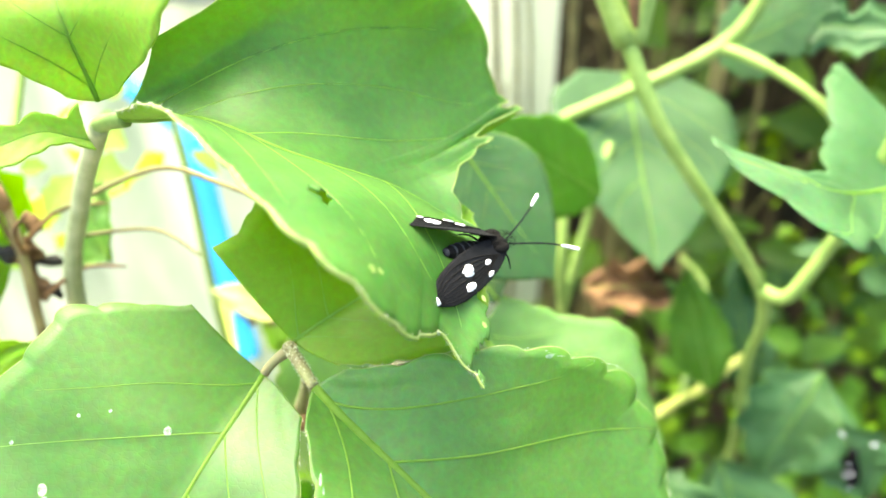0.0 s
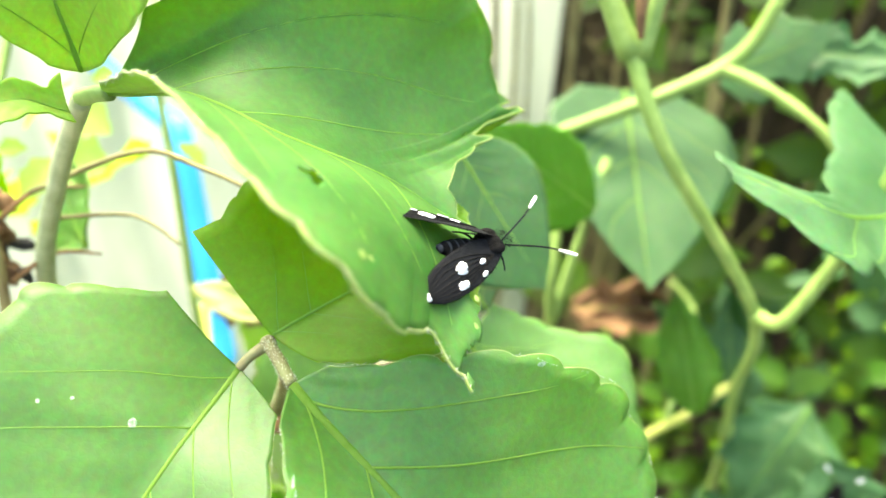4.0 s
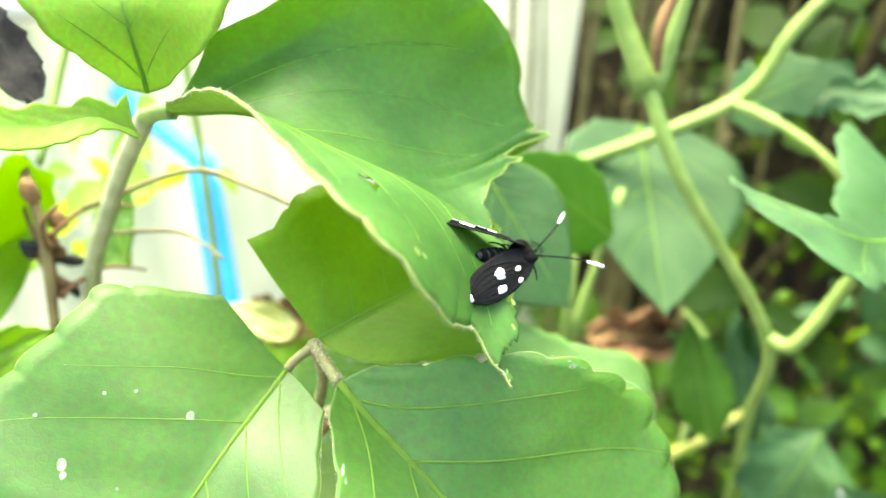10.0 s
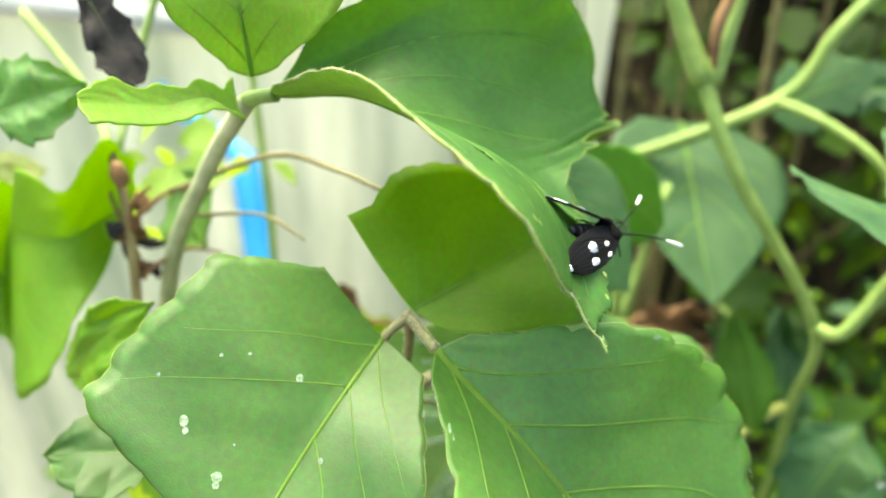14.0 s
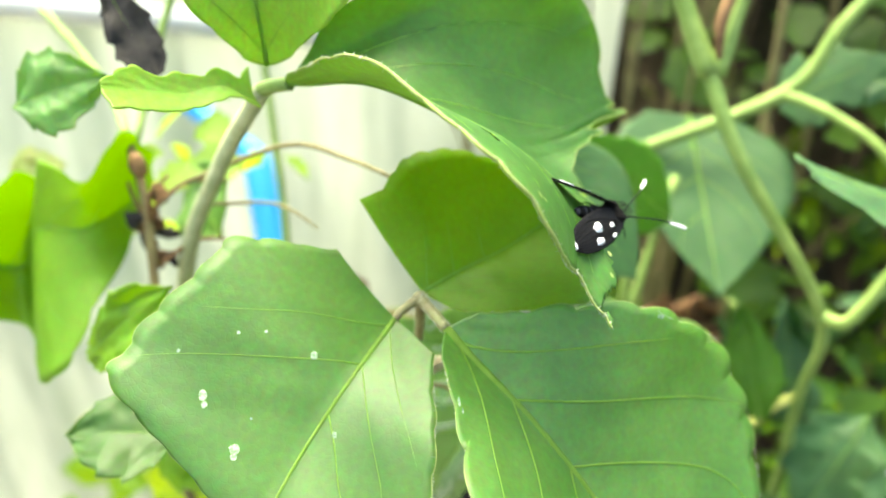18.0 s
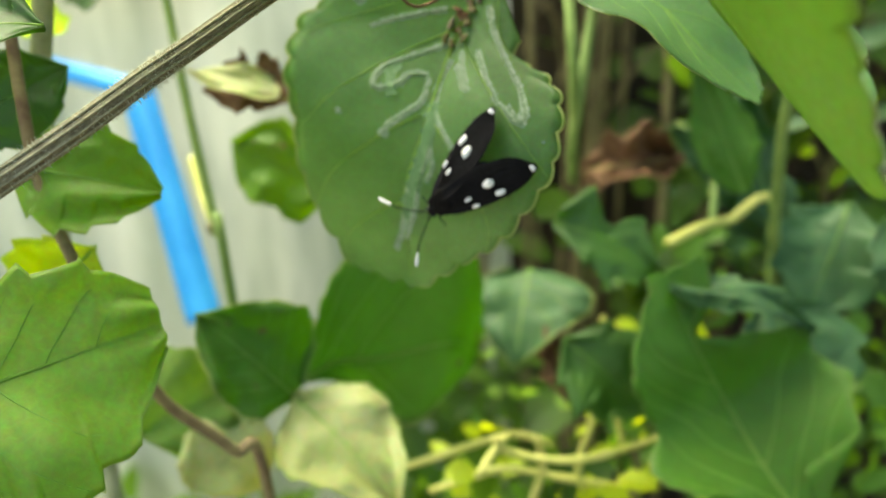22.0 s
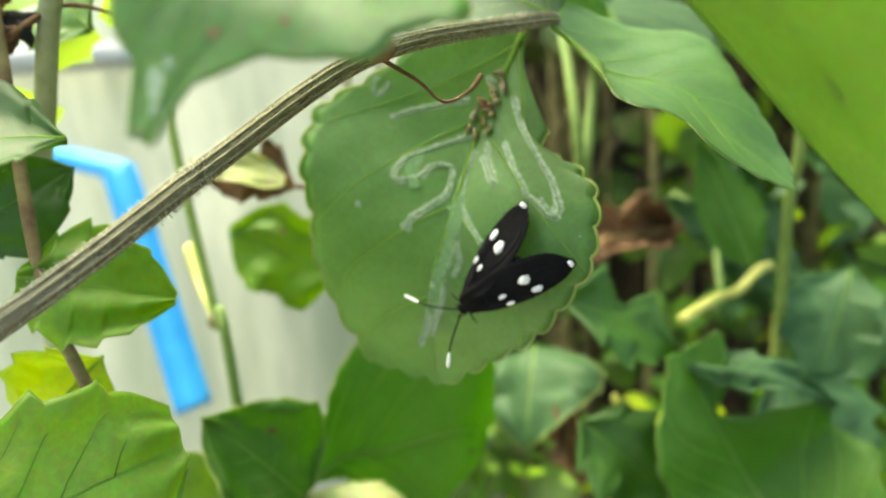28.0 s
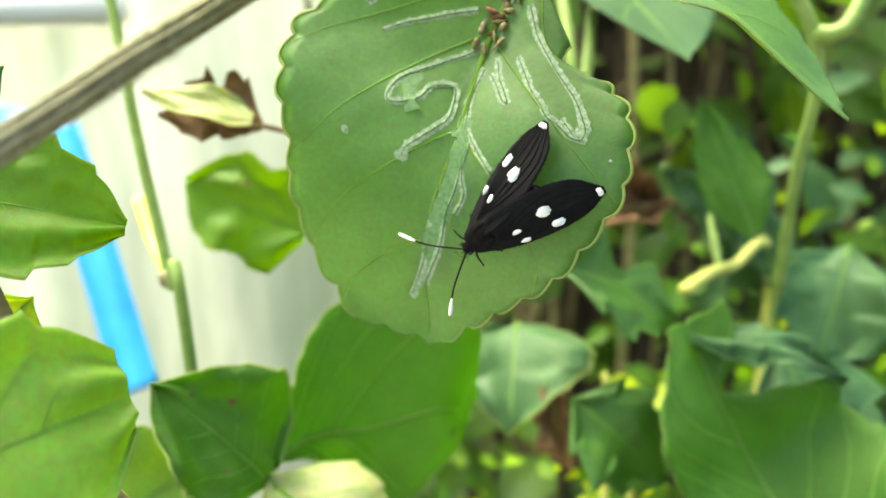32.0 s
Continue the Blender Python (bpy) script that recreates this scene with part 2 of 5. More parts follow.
DARKSTALK = plain_material("stalk_dark", (0.020, 0.013, 0.008), (0.075, 0.05, 0.026), 120, 0.85, 0.5)
WHITEWOOD = plain_material("pale_batten", (0.62, 0.64, 0.58), (0.80, 0.81, 0.76), 40, 0.6, 0.3, stretch=(0.1, 1, 1))
# Mossy brown taken near black; the recess's shade is put into the colour.
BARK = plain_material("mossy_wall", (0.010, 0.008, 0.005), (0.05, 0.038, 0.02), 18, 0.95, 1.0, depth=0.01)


# ---- builders ----
def V(*a):
    return Vector(a[0]) if len(a) == 1 else Vector(a)


def part(name, bm, material, parent, label=""):
    me = bpy.data.meshes.new(name)
    bm.normal_update()
    bm.to_mesh(me)
    bm.free()
    me.materials.append(material)
    me.polygons.foreach_set("use_smooth", [True] * len(me.polygons))
    ob = new(name, me)
    if parent is not None:
        ob.parent = parent
    if label:
        ob["label"] = label
    return ob


def thing(name, at, label, category, group="", kind=""):
    ob = new(name)
    ob.location = at
    ob.empty_display_size = 0.01
    return tagged(ob, label, category, group, kind)


def spline(points, n):
    """A smooth curve through points, n steps to a span."""
    pts = [V(p) for p in points]
    out = []
    for i in range(len(pts) - 1):
        p0, p1, p2, p3 = pts[max(i - 1, 0)], pts[i], pts[i + 1], pts[min(i + 2, len(pts) - 1)]
        for k in range(n):
            t = k / n
            out.append(0.5 * ((2 * p1) + (p2 - p0) * t + (2 * p0 - 5 * p1 + 4 * p2 - p3) * t * t + (3 * p1 - p0 - 3 * p2 + p3) * t ** 3))
    out.append(pts[-1])
    return out


def lerp_list(values, u):
    """A smooth value from a short list of even steps."""
    if len(values) == 1:
        return values[0]
    x = min(max(u, 0.0), 1.0) * (len(values) - 1)
    i = min(int(x), len(values) - 2)
    t = x - i
    a, b, c, d = values[max(i - 1, 0)], values[i], values[i + 1], values[min(i + 2, len(values) - 1)]
    return 0.5 * ((2 * b) + (c - a) * t + (2 * a - 5 * b + 4 * c - d) * t * t + (3 * b - a - 3 * c + d) * t ** 3)


def tube(points, radii, sides=8, steps=5, ridge=0.0, origin=(0, 0, 0), bm=None):
    """A round stalk along points; radii is a short list; ridge grooves it lengthwise."""
    bm = bm or bmesh.new()
    o = V(origin)
    path = spline(points, steps)
    n = len(path)
    side = None
    rings = []
    for i, p in enumerate(path):
        d = (path[min(i + 1, n - 1)] - path[max(i - 1, 0)]).normalized()
        if side is None:
            side = d.orthogonal().normalized()
        side = (side - d * side.dot(d)).normalized()
        up = d.cross(side)
        r = max(lerp_list(radii, i / (n - 1)), 1e-5)
        ring = []
        for k in range(sides):
            a = 2 * math.pi * k / sides
            rr = r * (1 + (ridge if k % 2 else -ridge))
            ring.append(bm.verts.new(p - o + side * math.cos(a) * rr + up * math.sin(a) * rr))
        rings.append(ring)
    for a, b in zip(rings, rings[1:]):
        for k in range(sides):
            bm.faces.new((a[k], a[(k + 1) % sides], b[(k + 1) % sides], b[k]))
    bm.faces.new(rings[0][::-1])
    bm.faces.new(rings[-1])
    return bm


class Blade:
    """The curved surface of one leaf: u runs from base to tip, s from the left edge (-1) to the right (1)."""

    def __init__(self, base, tip, up, left, right, fold=(0.0, 0.0), curl=(0.0, 0.0), arch=0.0, bend=0.0, wave=0.0, teeth=(14, 0.03), bites=(), droop=0.0, seed=0, back=(0.0, 0.0), rib=0.0045):
        self.base, self.y = V(base), V(tip) - V(base)
        self.length = self.y.length
        self.y.normalize()
        up = V(up)
        self.z = (up - self.y * up.dot(self.y)).normalized()
        self.x = self.y.cross(self.z)
        self.left, self.right, self.fold, self.curl = left, right, fold, curl
        self.arch, self.bend, self.wave, self.teeth, self.bites, self.droop, self.seed, self.back, self.rib = arch, bend, wave, teeth, bites, droop, seed, back, rib

    def width(self, u, right):
        w = max(lerp_list(self.right if right else self.left, u), 0.004)
        n, a = self.teeth
        ph = (u * n + 0.37 * noise.noise((u * 5, self.seed, 3.0 * right))) % 1.0
        saw = (ph ** 1.5 if ph < 0.86 else (1 - ph) / 0.14) - 0.4
        w *= 1 + a * saw * min(1.0, u * 8) * min(1.0, (1 - u) * 10 + 0.2)
        for bu, bside, bw, bd in self.bites:
            if (bside > 0) == right:
                k = 1 - ((u - bu) / bw) ** 2
                if k > 0:
                    w = min(w, max(0.004, lerp_list(self.right if right else self.left, bu) - bd * math.sqrt(k) + 0.012 * noise.noise((u * 40, bu * 9, self.seed))))
        return w * self.length

    def spine(self, u):
        k = 4 * u * (1 - u)
        return self.base + self.y * (u * self.length) + self.z * ((self.arch * k - self.droop * u ** 3 + self.droop * u) * self.length) + self.x * (self.bend * k * self.length)

    def at(self, u, s, lift=0.0):
        right = s > 0
        w = self.width(u, right)
        d = abs(s) * w
        f = self.fold[1 if right else 0] * min(1.0, 0.35 + u * 3)
        c = self.curl[1 if right else 0]
        r = d / self.length
        ang = radians(f)
        bent = ang + radians(c) * r * 2
        dx, dz = d * math.cos(ang + radians(c) * r), d * math.sin((ang + bent) / 2)
        wob = self.wave * self.length * noise.noise((u * 3.1 + self.seed * 7.7, s * 1.7, self.seed * 1.3)) * min(1.0, abs(s) * 2)
        q = abs(s)
        wob += self.rib * self.length * math.sin(2 * math.pi * (u * 6.5 - q * 1.7 + 0.3 * noise.noise((u * 4, q, self.seed)))) * min(1.0, q * 2.5) * (1.15 - q) * (0.6 + 0.6 * noise.noise((u * 7, s * 3, self.seed + 2)))
        p = self.spine(u) + self.x * (dx if right else -dx) + self.z * (dz + wob + lift)
        return p - self.y * (self.back[1 if right else 0] * self.length * abs(s) ** 1.4 * (1 - u) ** 3)


class Sheet(Blade):
    """A blade whose fold, curl, sweep, arch and bend vary along it (short lists of even steps)."""

    def shaped(self, fold, curl, sweep, arch, bend):
        self.folds, self.curls, self.sweeps = fold, curl, sweep
        self.arches, self.bends = [0.0] + arch + [0.0], [0.0] + bend + [0.0]
        self.scallop, self.teeth = self.teeth, (1, 0.0)
        self.runs = []
        for k in (0, 1):
            run, before = [0.0], self.width(0.0, k == 1)
            for m in range(1, 61):
                w = self.width(m / 60, k == 1)
                run.append(run[-1] + math.hypot(self.length / 60, w - before))
                before = w
            self.runs.append(run)
        return self

    def tooth(self, along, k):
        """Rounded teeth of the margin, by the way gone along it."""
        n, amp = self.scallop
        way = along * n / (1.15 * self.length) + 0.35 * noise.noise((along * 45, self.seed, 3.0 * k))
        ph = way % 1.0
        size = 0.6 + 0.55 * noise.noise((math.floor(way) * 1.7, self.seed, 2.0 + k))
        return amp * 0.45 * self.length * size * (math.sin(math.pi * ph ** 1.5) ** 0.6 - 0.55)

    def spine(self, u):
        return self.base + (self.y * u + self.z * lerp_list(self.arches, u) + self.x * lerp_list(self.bends, u)) * self.length

    def at(self, u, s, lift=0.0):
        k, q = (1 if s > 0 else 0), abs(s)
        d = q * self.width(u, s > 0)
        c = radians(lerp_list(self.curls[k], u))
        a = radians(lerp_list(self.folds[k], u)) + c * q / 2
        wob = self.wave * self.length * noise.noise((u * 3.1 + self.seed * 7.7, s * 1.7, self.seed * 1.3)) * min(1.0, q * 2)
        wob += self.rib * self.length * math.sin(2 * math.pi * (u * 6.5 - q * 1.7 + 0.3 * noise.noise((u * 4, q, self.seed)))) * min(1.0, q * 2.5) * (1.15 - q) * (0.6 + 0.6 * noise.noise((u * 7, s * 3, self.seed + 2)))
        p = self.spine(u) + self.x * (d * math.cos(a) * (1 if k else -1)) + self.z * (d * math.sin(a))
        side = self.x * (math.cos(a) * (1 if k else -1)) + self.z * math.sin(a)
        slope = (self.width(min(u + 0.02, 1.0), k == 1) - self.width(max(u - 0.02, 0.0), k == 1)) / (0.04 * self.length)
        out = (side - self.y * max(-3.0, min(3.0, slope))).normalized()
        p += out * (self.tooth(lerp_list(self.runs[k], u), k) * q ** 7 * min(1.0, u * 8))
        if u > 0.94:
            p += self.y * (self.tooth(self.runs[k][-1] + (1 - q) * self.width(u, k == 1), k) * (1 - q ** 7) * ((u - 0.94) / 0.06) ** 2)
        up = (self.z * math.cos(a + c * q / 2) - self.x * math.sin(a + c * q / 2) * (1 if k else -1))
        return p + up * (wob + lift) + self.y * (lerp_list(self.sweeps[k], u) * d - self.back[k] * self.length * q ** 1.4 * (1 - u) ** 3)


def blade_mesh(b, origin, nu=72, nv=9, holes=()):
    bm = bmesh.new()
    grid = []
    for i in range(nu + 1):
        u = i / nu
        grid.append([bm.verts.new(b.at(u, j / nv) - origin) for j in range(-nv, nv + 1)])
    for i in range(nu):
        for j in range(2 * nv):
            u, s = (i + 0.5) / nu, (j + 0.5) / nv - 1
            c = b.at(u, s)
            if any((c - b.at(hu, hs)).length < hr * b.length * (1 + 0.7 * noise.noise(c * 380)) for hu, hs, hr in holes):
                continue
            bm.faces.new((grid[i][j], grid[i][j + 1], grid[i + 1][j + 1], grid[i + 1][j]))
    bmesh.ops.delete(bm, geom=[v for v in bm.verts if not v.link_faces], context="VERTS")
    return bm


def leaf(owner, b, material, veins=5, holes=(), nu=72, nv=9, label="", vein_size=1.0, lift=0.0, thick=0.00022, edge_size=0.6):
    """One leaf of a plant: blade with thickness, midrib and side veins in relief."""
    o = V(owner.location)
    ob = part("leaf", blade_mesh(b, o, nu, nv, holes), material, owner, label)
    sol = ob.modifiers.new("thickness", "SOLIDIFY")
    sol.thickness, sol.offset = thick, 0.0
    if material in (GREY_GREEN, FOLDED, FRESH, BLOOM, BACKLIT):
        ob.data.materials.append(UNDERSIDE)
        sol.material_offset = 1
    r = 0.0088 * b.length * vein_size
    edges = edge_size if type(edge_size) is tuple else (edge_size, edge_size)
    rib = [b.at(0.97 * k / 12, 0.0, lift) for k in range(13)]
    part("midrib", tube(rib, [r, r * 0.75, r * 0.5, r * 0.2], 6, 2, origin=o), VEIN, ob)
    for k in range(veins):
        u0 = 0.03 + 0.72 * (k / max(veins - 1, 1)) ** 1.1
        for sd in (-1, 1):
            u0 = min(u0 + 0.03 * noise.noise((k * 3.1, sd * 2.0, b.seed)), 0.8)
            wide = b.width(min(u0 + 0.15, 0.9), sd > 0) / b.length
            u1 = min(0.96, u0 + min(0.10 + 0.70 * wide, 0.38) + 0.05 * noise.noise((k * 1.7, sd, b.seed + 9)))
            if b.width(u1, sd > 0) < 0.30 * max(b.width(u0 + 0.4 * (u1 - u0), sd > 0), b.width(u0, sd > 0)) or min(b.width(u0 + 0.1 * m * (u1 - u0), sd > 0) for m in range(11)) < 0.45 * b.width(u0, sd > 0):
                continue
            ends = [b.at(max(u0, 0.0) + (u1 - u0) * q ** 1.1, sd * q * 0.97, lift + 0.10 * r) for q in (0.0, 0.12, 0.25, 0.37, 0.5, 0.62, 0.75, 0.87, 1.0)]
            part("vein", tube(ends, [r * 0.30, r * 0.24, r * 0.19, r * 0.11], 6, 2, origin=o), VEIN, ob)
    # Pale edge tubes; light showing through the leaf rim is put into their colour.
    if vein_size > 1.05:
        for sd in (-1, 1):
            edge = [b.at(k / 150, sd) for k in range(151)]
            part("margin", tube(edge, [w * edges[sd > 0] for w in (0.00010, 0.00020, 0.0002, 0.00013)], 5, 2, origin=o), MARGIN, ob, "leaf margin coloured pale yellowish for rim light")
    return ob


def stalk(owner, points, radii, material, name="stem", sides=8, ridge=0.0, label="", steps=5):
    return part(name, tube(points, radii, sides, steps, ridge, owner.location), material, owner, label)


OVAL_L = [0.02, 0.26, 0.40, 0.44, 0.40, 0.30, 0.18, 0.0]
OVAL_R = [0.02, 0.26, 0.40, 0.44, 0.40, 0.30, 0.18, 0.0]


# ---- setting ----
def box(bm, x0, y0, z0, x1, y1, z1):
    v = [bm.verts.new(p) for p in ((x0, y0, z0), (x1, y0, z0), (x1, y1, z0), (x0, y1, z0), (x0, y0, z1), (x1, y0, z1), (x1, y1, z1), (x0, y1, z1))]
    for f in ((0, 3, 2, 1), (4, 5, 6, 7), (0, 1, 5, 4), (1, 2, 6, 5), (2, 3, 7, 6), (3, 0, 4, 7)):
        bm.faces.new([v[i] for i in f])


def ground():
    bm = bmesh.new()
    n = 60
    xs = [math.copysign(abs(k / n * 2 - 1) ** 4 * 60, k / n * 2 - 1) for k in range(n + 1)]
    g = [[bm.verts.new((x, y + 0.4, 0.02 * noise.noise((x * 3, y * 3, 0)) + 0.012 * noise.noise((x * 14, y * 14, 5)))) for y in xs] for x in xs]
    for i in range(n):
        for j in range(n):
            bm.faces.new((g[i][j], g[i + 1][j], g[i + 1][j + 1], g[i][j + 1]))
    tagged(part("ground", bm, SOIL, None), "dark bare soil under the plants", "ground", kind="structure")


def panel_wall():
    """Corrugated pale sheet behind the plants, standing on the ground."""
    bm = bmesh.new()
    n = 260
    x0, x1, y = -1.1, 0.02, 0.36
    rows = []
    for k in range(n + 1):
        x = x0 + (x1 - x0) * k / n
        yy = y + 0.003 * math.sin(x * 2 * math.pi / 0.06)
        rows.append([bm.verts.new((x, yy + e, z)) for e in (0, 0.003) for z in (0.0, 0.5, 0.88)])
    for a, b in zip(rows, rows[1:]):
        bm.faces.new((a[0], b[0], b[1], a[1]))
        bm.faces.new((a[1], b[1], b[2], a[2]))
        bm.faces.new((a[3], a[4], b[4], b[3]))
        bm.faces.new((a[4], a[5], b[5], b[4]))
        bm.faces.new((a[2], b[2], b[5], a[5]))
    tagged(part("wall_panel", bm, PANEL, None), "pale corrugated translucent sheet wall behind the vines", "wall", kind="structure")
    # Bank: unseen left end added behind the sheet to cut its backlight.
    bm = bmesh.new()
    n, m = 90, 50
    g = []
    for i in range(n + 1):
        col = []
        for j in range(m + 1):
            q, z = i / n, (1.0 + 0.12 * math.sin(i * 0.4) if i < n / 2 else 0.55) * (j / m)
            # The right-hand wing is out of view, added to screen side light.
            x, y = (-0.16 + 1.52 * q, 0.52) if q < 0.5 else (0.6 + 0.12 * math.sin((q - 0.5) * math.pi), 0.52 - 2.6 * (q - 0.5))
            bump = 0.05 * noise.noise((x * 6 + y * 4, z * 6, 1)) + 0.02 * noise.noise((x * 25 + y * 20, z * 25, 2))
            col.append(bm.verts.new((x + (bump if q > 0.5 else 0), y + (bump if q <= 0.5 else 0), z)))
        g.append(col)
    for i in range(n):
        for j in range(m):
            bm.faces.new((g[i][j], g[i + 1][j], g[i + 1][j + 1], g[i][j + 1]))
    tagged(part("wall_bank", bm, BARK, None), "mossy earth bank behind the weeds, coloured dark for the shaded recess", "wall", kind="structure")


def slab():
    """Sun-bleached concrete strip along the foot of the sheet wall."""
    bm = bmesh.new()
    box(bm, -1.6, -0.9, -0.05, -0.035, 0.352, 0.035)
    bmesh.ops.bevel(bm, geom=bm.edges[:], offset=0.006, segments=2, affect="EDGES")
    tagged(part("pavement", bm, CONCRETE, None), "pale sun-bleached concrete strip", "pavement", kind="structure")


def rail():
    """Pale batten fixed along the sheet wall."""
    bm = bmesh.new()
    box(bm, -1.1, 0.342, 0.784, -0.13, 0.354, 0.797)
    bmesh.ops.bevel(bm, geom=bm.edges[:], offset=0.002, segments=2, affect="EDGES")
    tagged(part("trim", bm, WHITEWOOD, None), "pale painted batten along the wall", "trim", kind="structure")


ground()
panel_wall()
rail()
slab()


# ---- vine shoot with the first moth's leaf ----
def pale_marks(owner, b, marks, material=None, label="pale dried scar"):
    """Small pale scars on a leaf: (u, s, radius in leaf lengths)."""
    o = V(owner.location if owner.parent is None else owner.parent.location)
    for u, s, r in marks:
        r *= 0.75
        bm = bmesh.new()
        rim = []
        for k in range(10):
            a = 2 * math.pi * k / 10
            q = r * (1 + 0.35 * noise.noise((k * 1.7, u * 30, s * 20)))
            w = max(b.width(u, s > 0) / b.length, 0.05)
            rim.append(bm.verts.new(b.at(u + math.cos(a) * q, s + math.sin(a) * q / w, 0.00022) - o))
        mid = bm.verts.new(b.at(u, s, 0.00026) - o)
        for k in range(10):
            bm.faces.new((rim[k], rim[(k + 1) % 10], mid))
        part("leaf_scar", bm, material or MINE, owner, label)


def hairs(owner, points, count, length, name="hairs", material=None, spread=0.0):
    """Fine stiff hairs standing off a line of points."""
    bm = bmesh.new()
    o = V(owner.location if owner.parent is None else owner.parent.location)
    path = spline(points, 8)
    for k in range(count):
        i = random.randrange(len(path) - 1)
        p = path[i].lerp(path[i + 1], random.random())
        d = Vector((random.gauss(0, 1), random.gauss(0, 1), random.gauss(0, 1))).normalized()
        p = p + d * spread
        q = p + d * length * random.uniform(0.5, 1.2)
        s = d.orthogonal().normalized() * 0.00006
        c = d.cross(s)
        a = [bm.verts.new(x - o) for x in (p + s, p - s * 0.5 + c * 0.8, p - s * 0.5 - c * 0.8)]
        e = bm.verts.new(q - o)
        for m in range(3):
            bm.faces.new((a[m], a[(m + 1) % 3], e))
    return tagged(part(name, bm, material or HAIR, owner), kind="stuff")


HAIR = plain_material("pale_hair", (0.55, 0.58, 0.42), (0.75, 0.78, 0.62), 500, 0.6, 0.1, through_part=0.3)
RIDGE = plain_material("stem_ridge", (0.24, 0.225, 0.13), (0.41, 0.40, 0.25), 500, 0.8, 0.6)
DRYBLACK = plain_material("dry_black", (0.012, 0.012, 0.013), (0.05, 0.045, 0.04), 160, 0.85, 0.8)


def vine_upper():
    o = thing("vine_shoot", (-0.13, 0.17, 0.0), "green trifoliate vine shoot with a half-folded chewed leaf", "vine", "vines")
    node_a = V(-0.0532, 0.1042, 0.8590)
    stalk(o, [(-0.130, 0.170, -0.01), (-0.118, 0.150, 0.40), (-0.102, 0.130, 0.72), (-0.086, 0.120, 0.80), (-0.069, 0.1125, 0.836), node_a], [0.0026, 0.0025, 0.0023, 0.0019, 0.0017], PALESTEM, "stem", steps=8)
    big = Sheet((-0.04822, 0.10263, 0.86140), (0.00984, 0.10286, 0.84378), (0.344, 0.027, 0.939),
                [0.239, 0.54, 0.585, 0.651, 0.711, 0.658, 0.606, 0.517, 0.161, 0.045, 0.005], [0.091, 0.278, 0.376, 0.418, 0.51, 0.604, 0.622, 0.458, 0.492],
                back=(0.102, -0.006), bites=((0.73, -1, 0.05, 0.10), (0.62, -1, 0.025, 0.04)), teeth=(11, 0.06), seed=1, rib=0.003).shaped(([56.8, -17.2, 2], [40.2, 30.6, 31.9, 20.4]), ([41.3], [10.2, -54.5]), ([0.671], [0.186]), [0.134, 0.156, 0.065], [0.084, 0.14, 0.006])
    stalk(o, [node_a, (-0.0508, 0.1035, 0.8602), big.at(0.02, 0.0)], [0.0016, 0.0014, 0.0014], STEM, "petiole")
    lf = leaf(o, big, FOLDED, holes=((0.567, 0.60, 0.022), (1.0, 0.86, 0.035), (0.99, 0.55, 0.03)), nu=190, nv=24, vein_size=1.1, edge_size=(0.8, 1.5), label="large grey-green leaf folded along its midrib, chewed at the edge")
    hairs(lf, [big.at(k / 40, 1.0) for k in range(41)], 1300, 0.0007)
    pale_marks(lf, big, ((0.671, 0.87, 0.012), (0.69, 0.85, 0.008), (0.985, 0.60, 0.009), (0.985, 0.74, 0.008)), MARGIN, "yellowish chewed spot")
    up = Sheet((-0.05128, 0.10316, 0.86404), (-0.06241, 0.12320, 0.91209), (0.192, -0.821, 0.538),
               [0.091, 0.213, 0.285, 0.279, 0.289, 0.273, 0.229, 0.164, 0.089], [0.138, 0.354, 0.479, 0.554, 0.514, 0.422, 0.304, 0.177, 0.047],
               back=(-0.029, -0.037), teeth=(9, 0.05), seed=2, rib=0.003).shaped(([31.5, 20.3], [31.4, 17.4]), ([28.9], [23.7]), ([-0.054], [-0.155]), [0.117, -0.042, 0.004], [0.005, -0.023, -0.009])
    leaf(o, up, BACKLIT)
    side = Sheet((-0.05270, 0.09974, 0.85878), (-0.06568, 0.07492, 0.86879), (0.596, -0.044, 0.802),
                 [0.083, 0.072, 0.114, 0.135, 0.141, 0.163, 0.163, 0.149, 0.146], [0.212, 0.091, 0.109, 0.071, 0.122, 0.092, 0.145, 0.101, 0.035],
                 back=(-0.004, 0.028), teeth=(9, 0.06), seed=3, rib=0.004).shaped(([8.3, 3.5], [14.1, 10.1]), ([7.6], [15]), ([0.051], [0.094]), [0.044, -0.003, -0.019], [0.051, 0.018, 0.02])
    leaf(o, side, BACKLIT)
    stalk(o, [(-0.0800, 0.1180, 0.8290), (-0.0568, 0.1208, 0.8397), (-0.0417, 0.1166, 0.8405), (-0.0300, 0.1127, 0.8391)], [0.0007, 0.0006, 0.0005, 0.0004], DRYSTEM, "tendril")
    stalk(o, [(-0.0760, 0.1160, 0.8245), (-0.0600, 0.1194, 0.8254), (-0.0479, 0.1142, 0.8238)], [0.0005, 0.0004, 0.0003], DRYSTEM, "tendril")


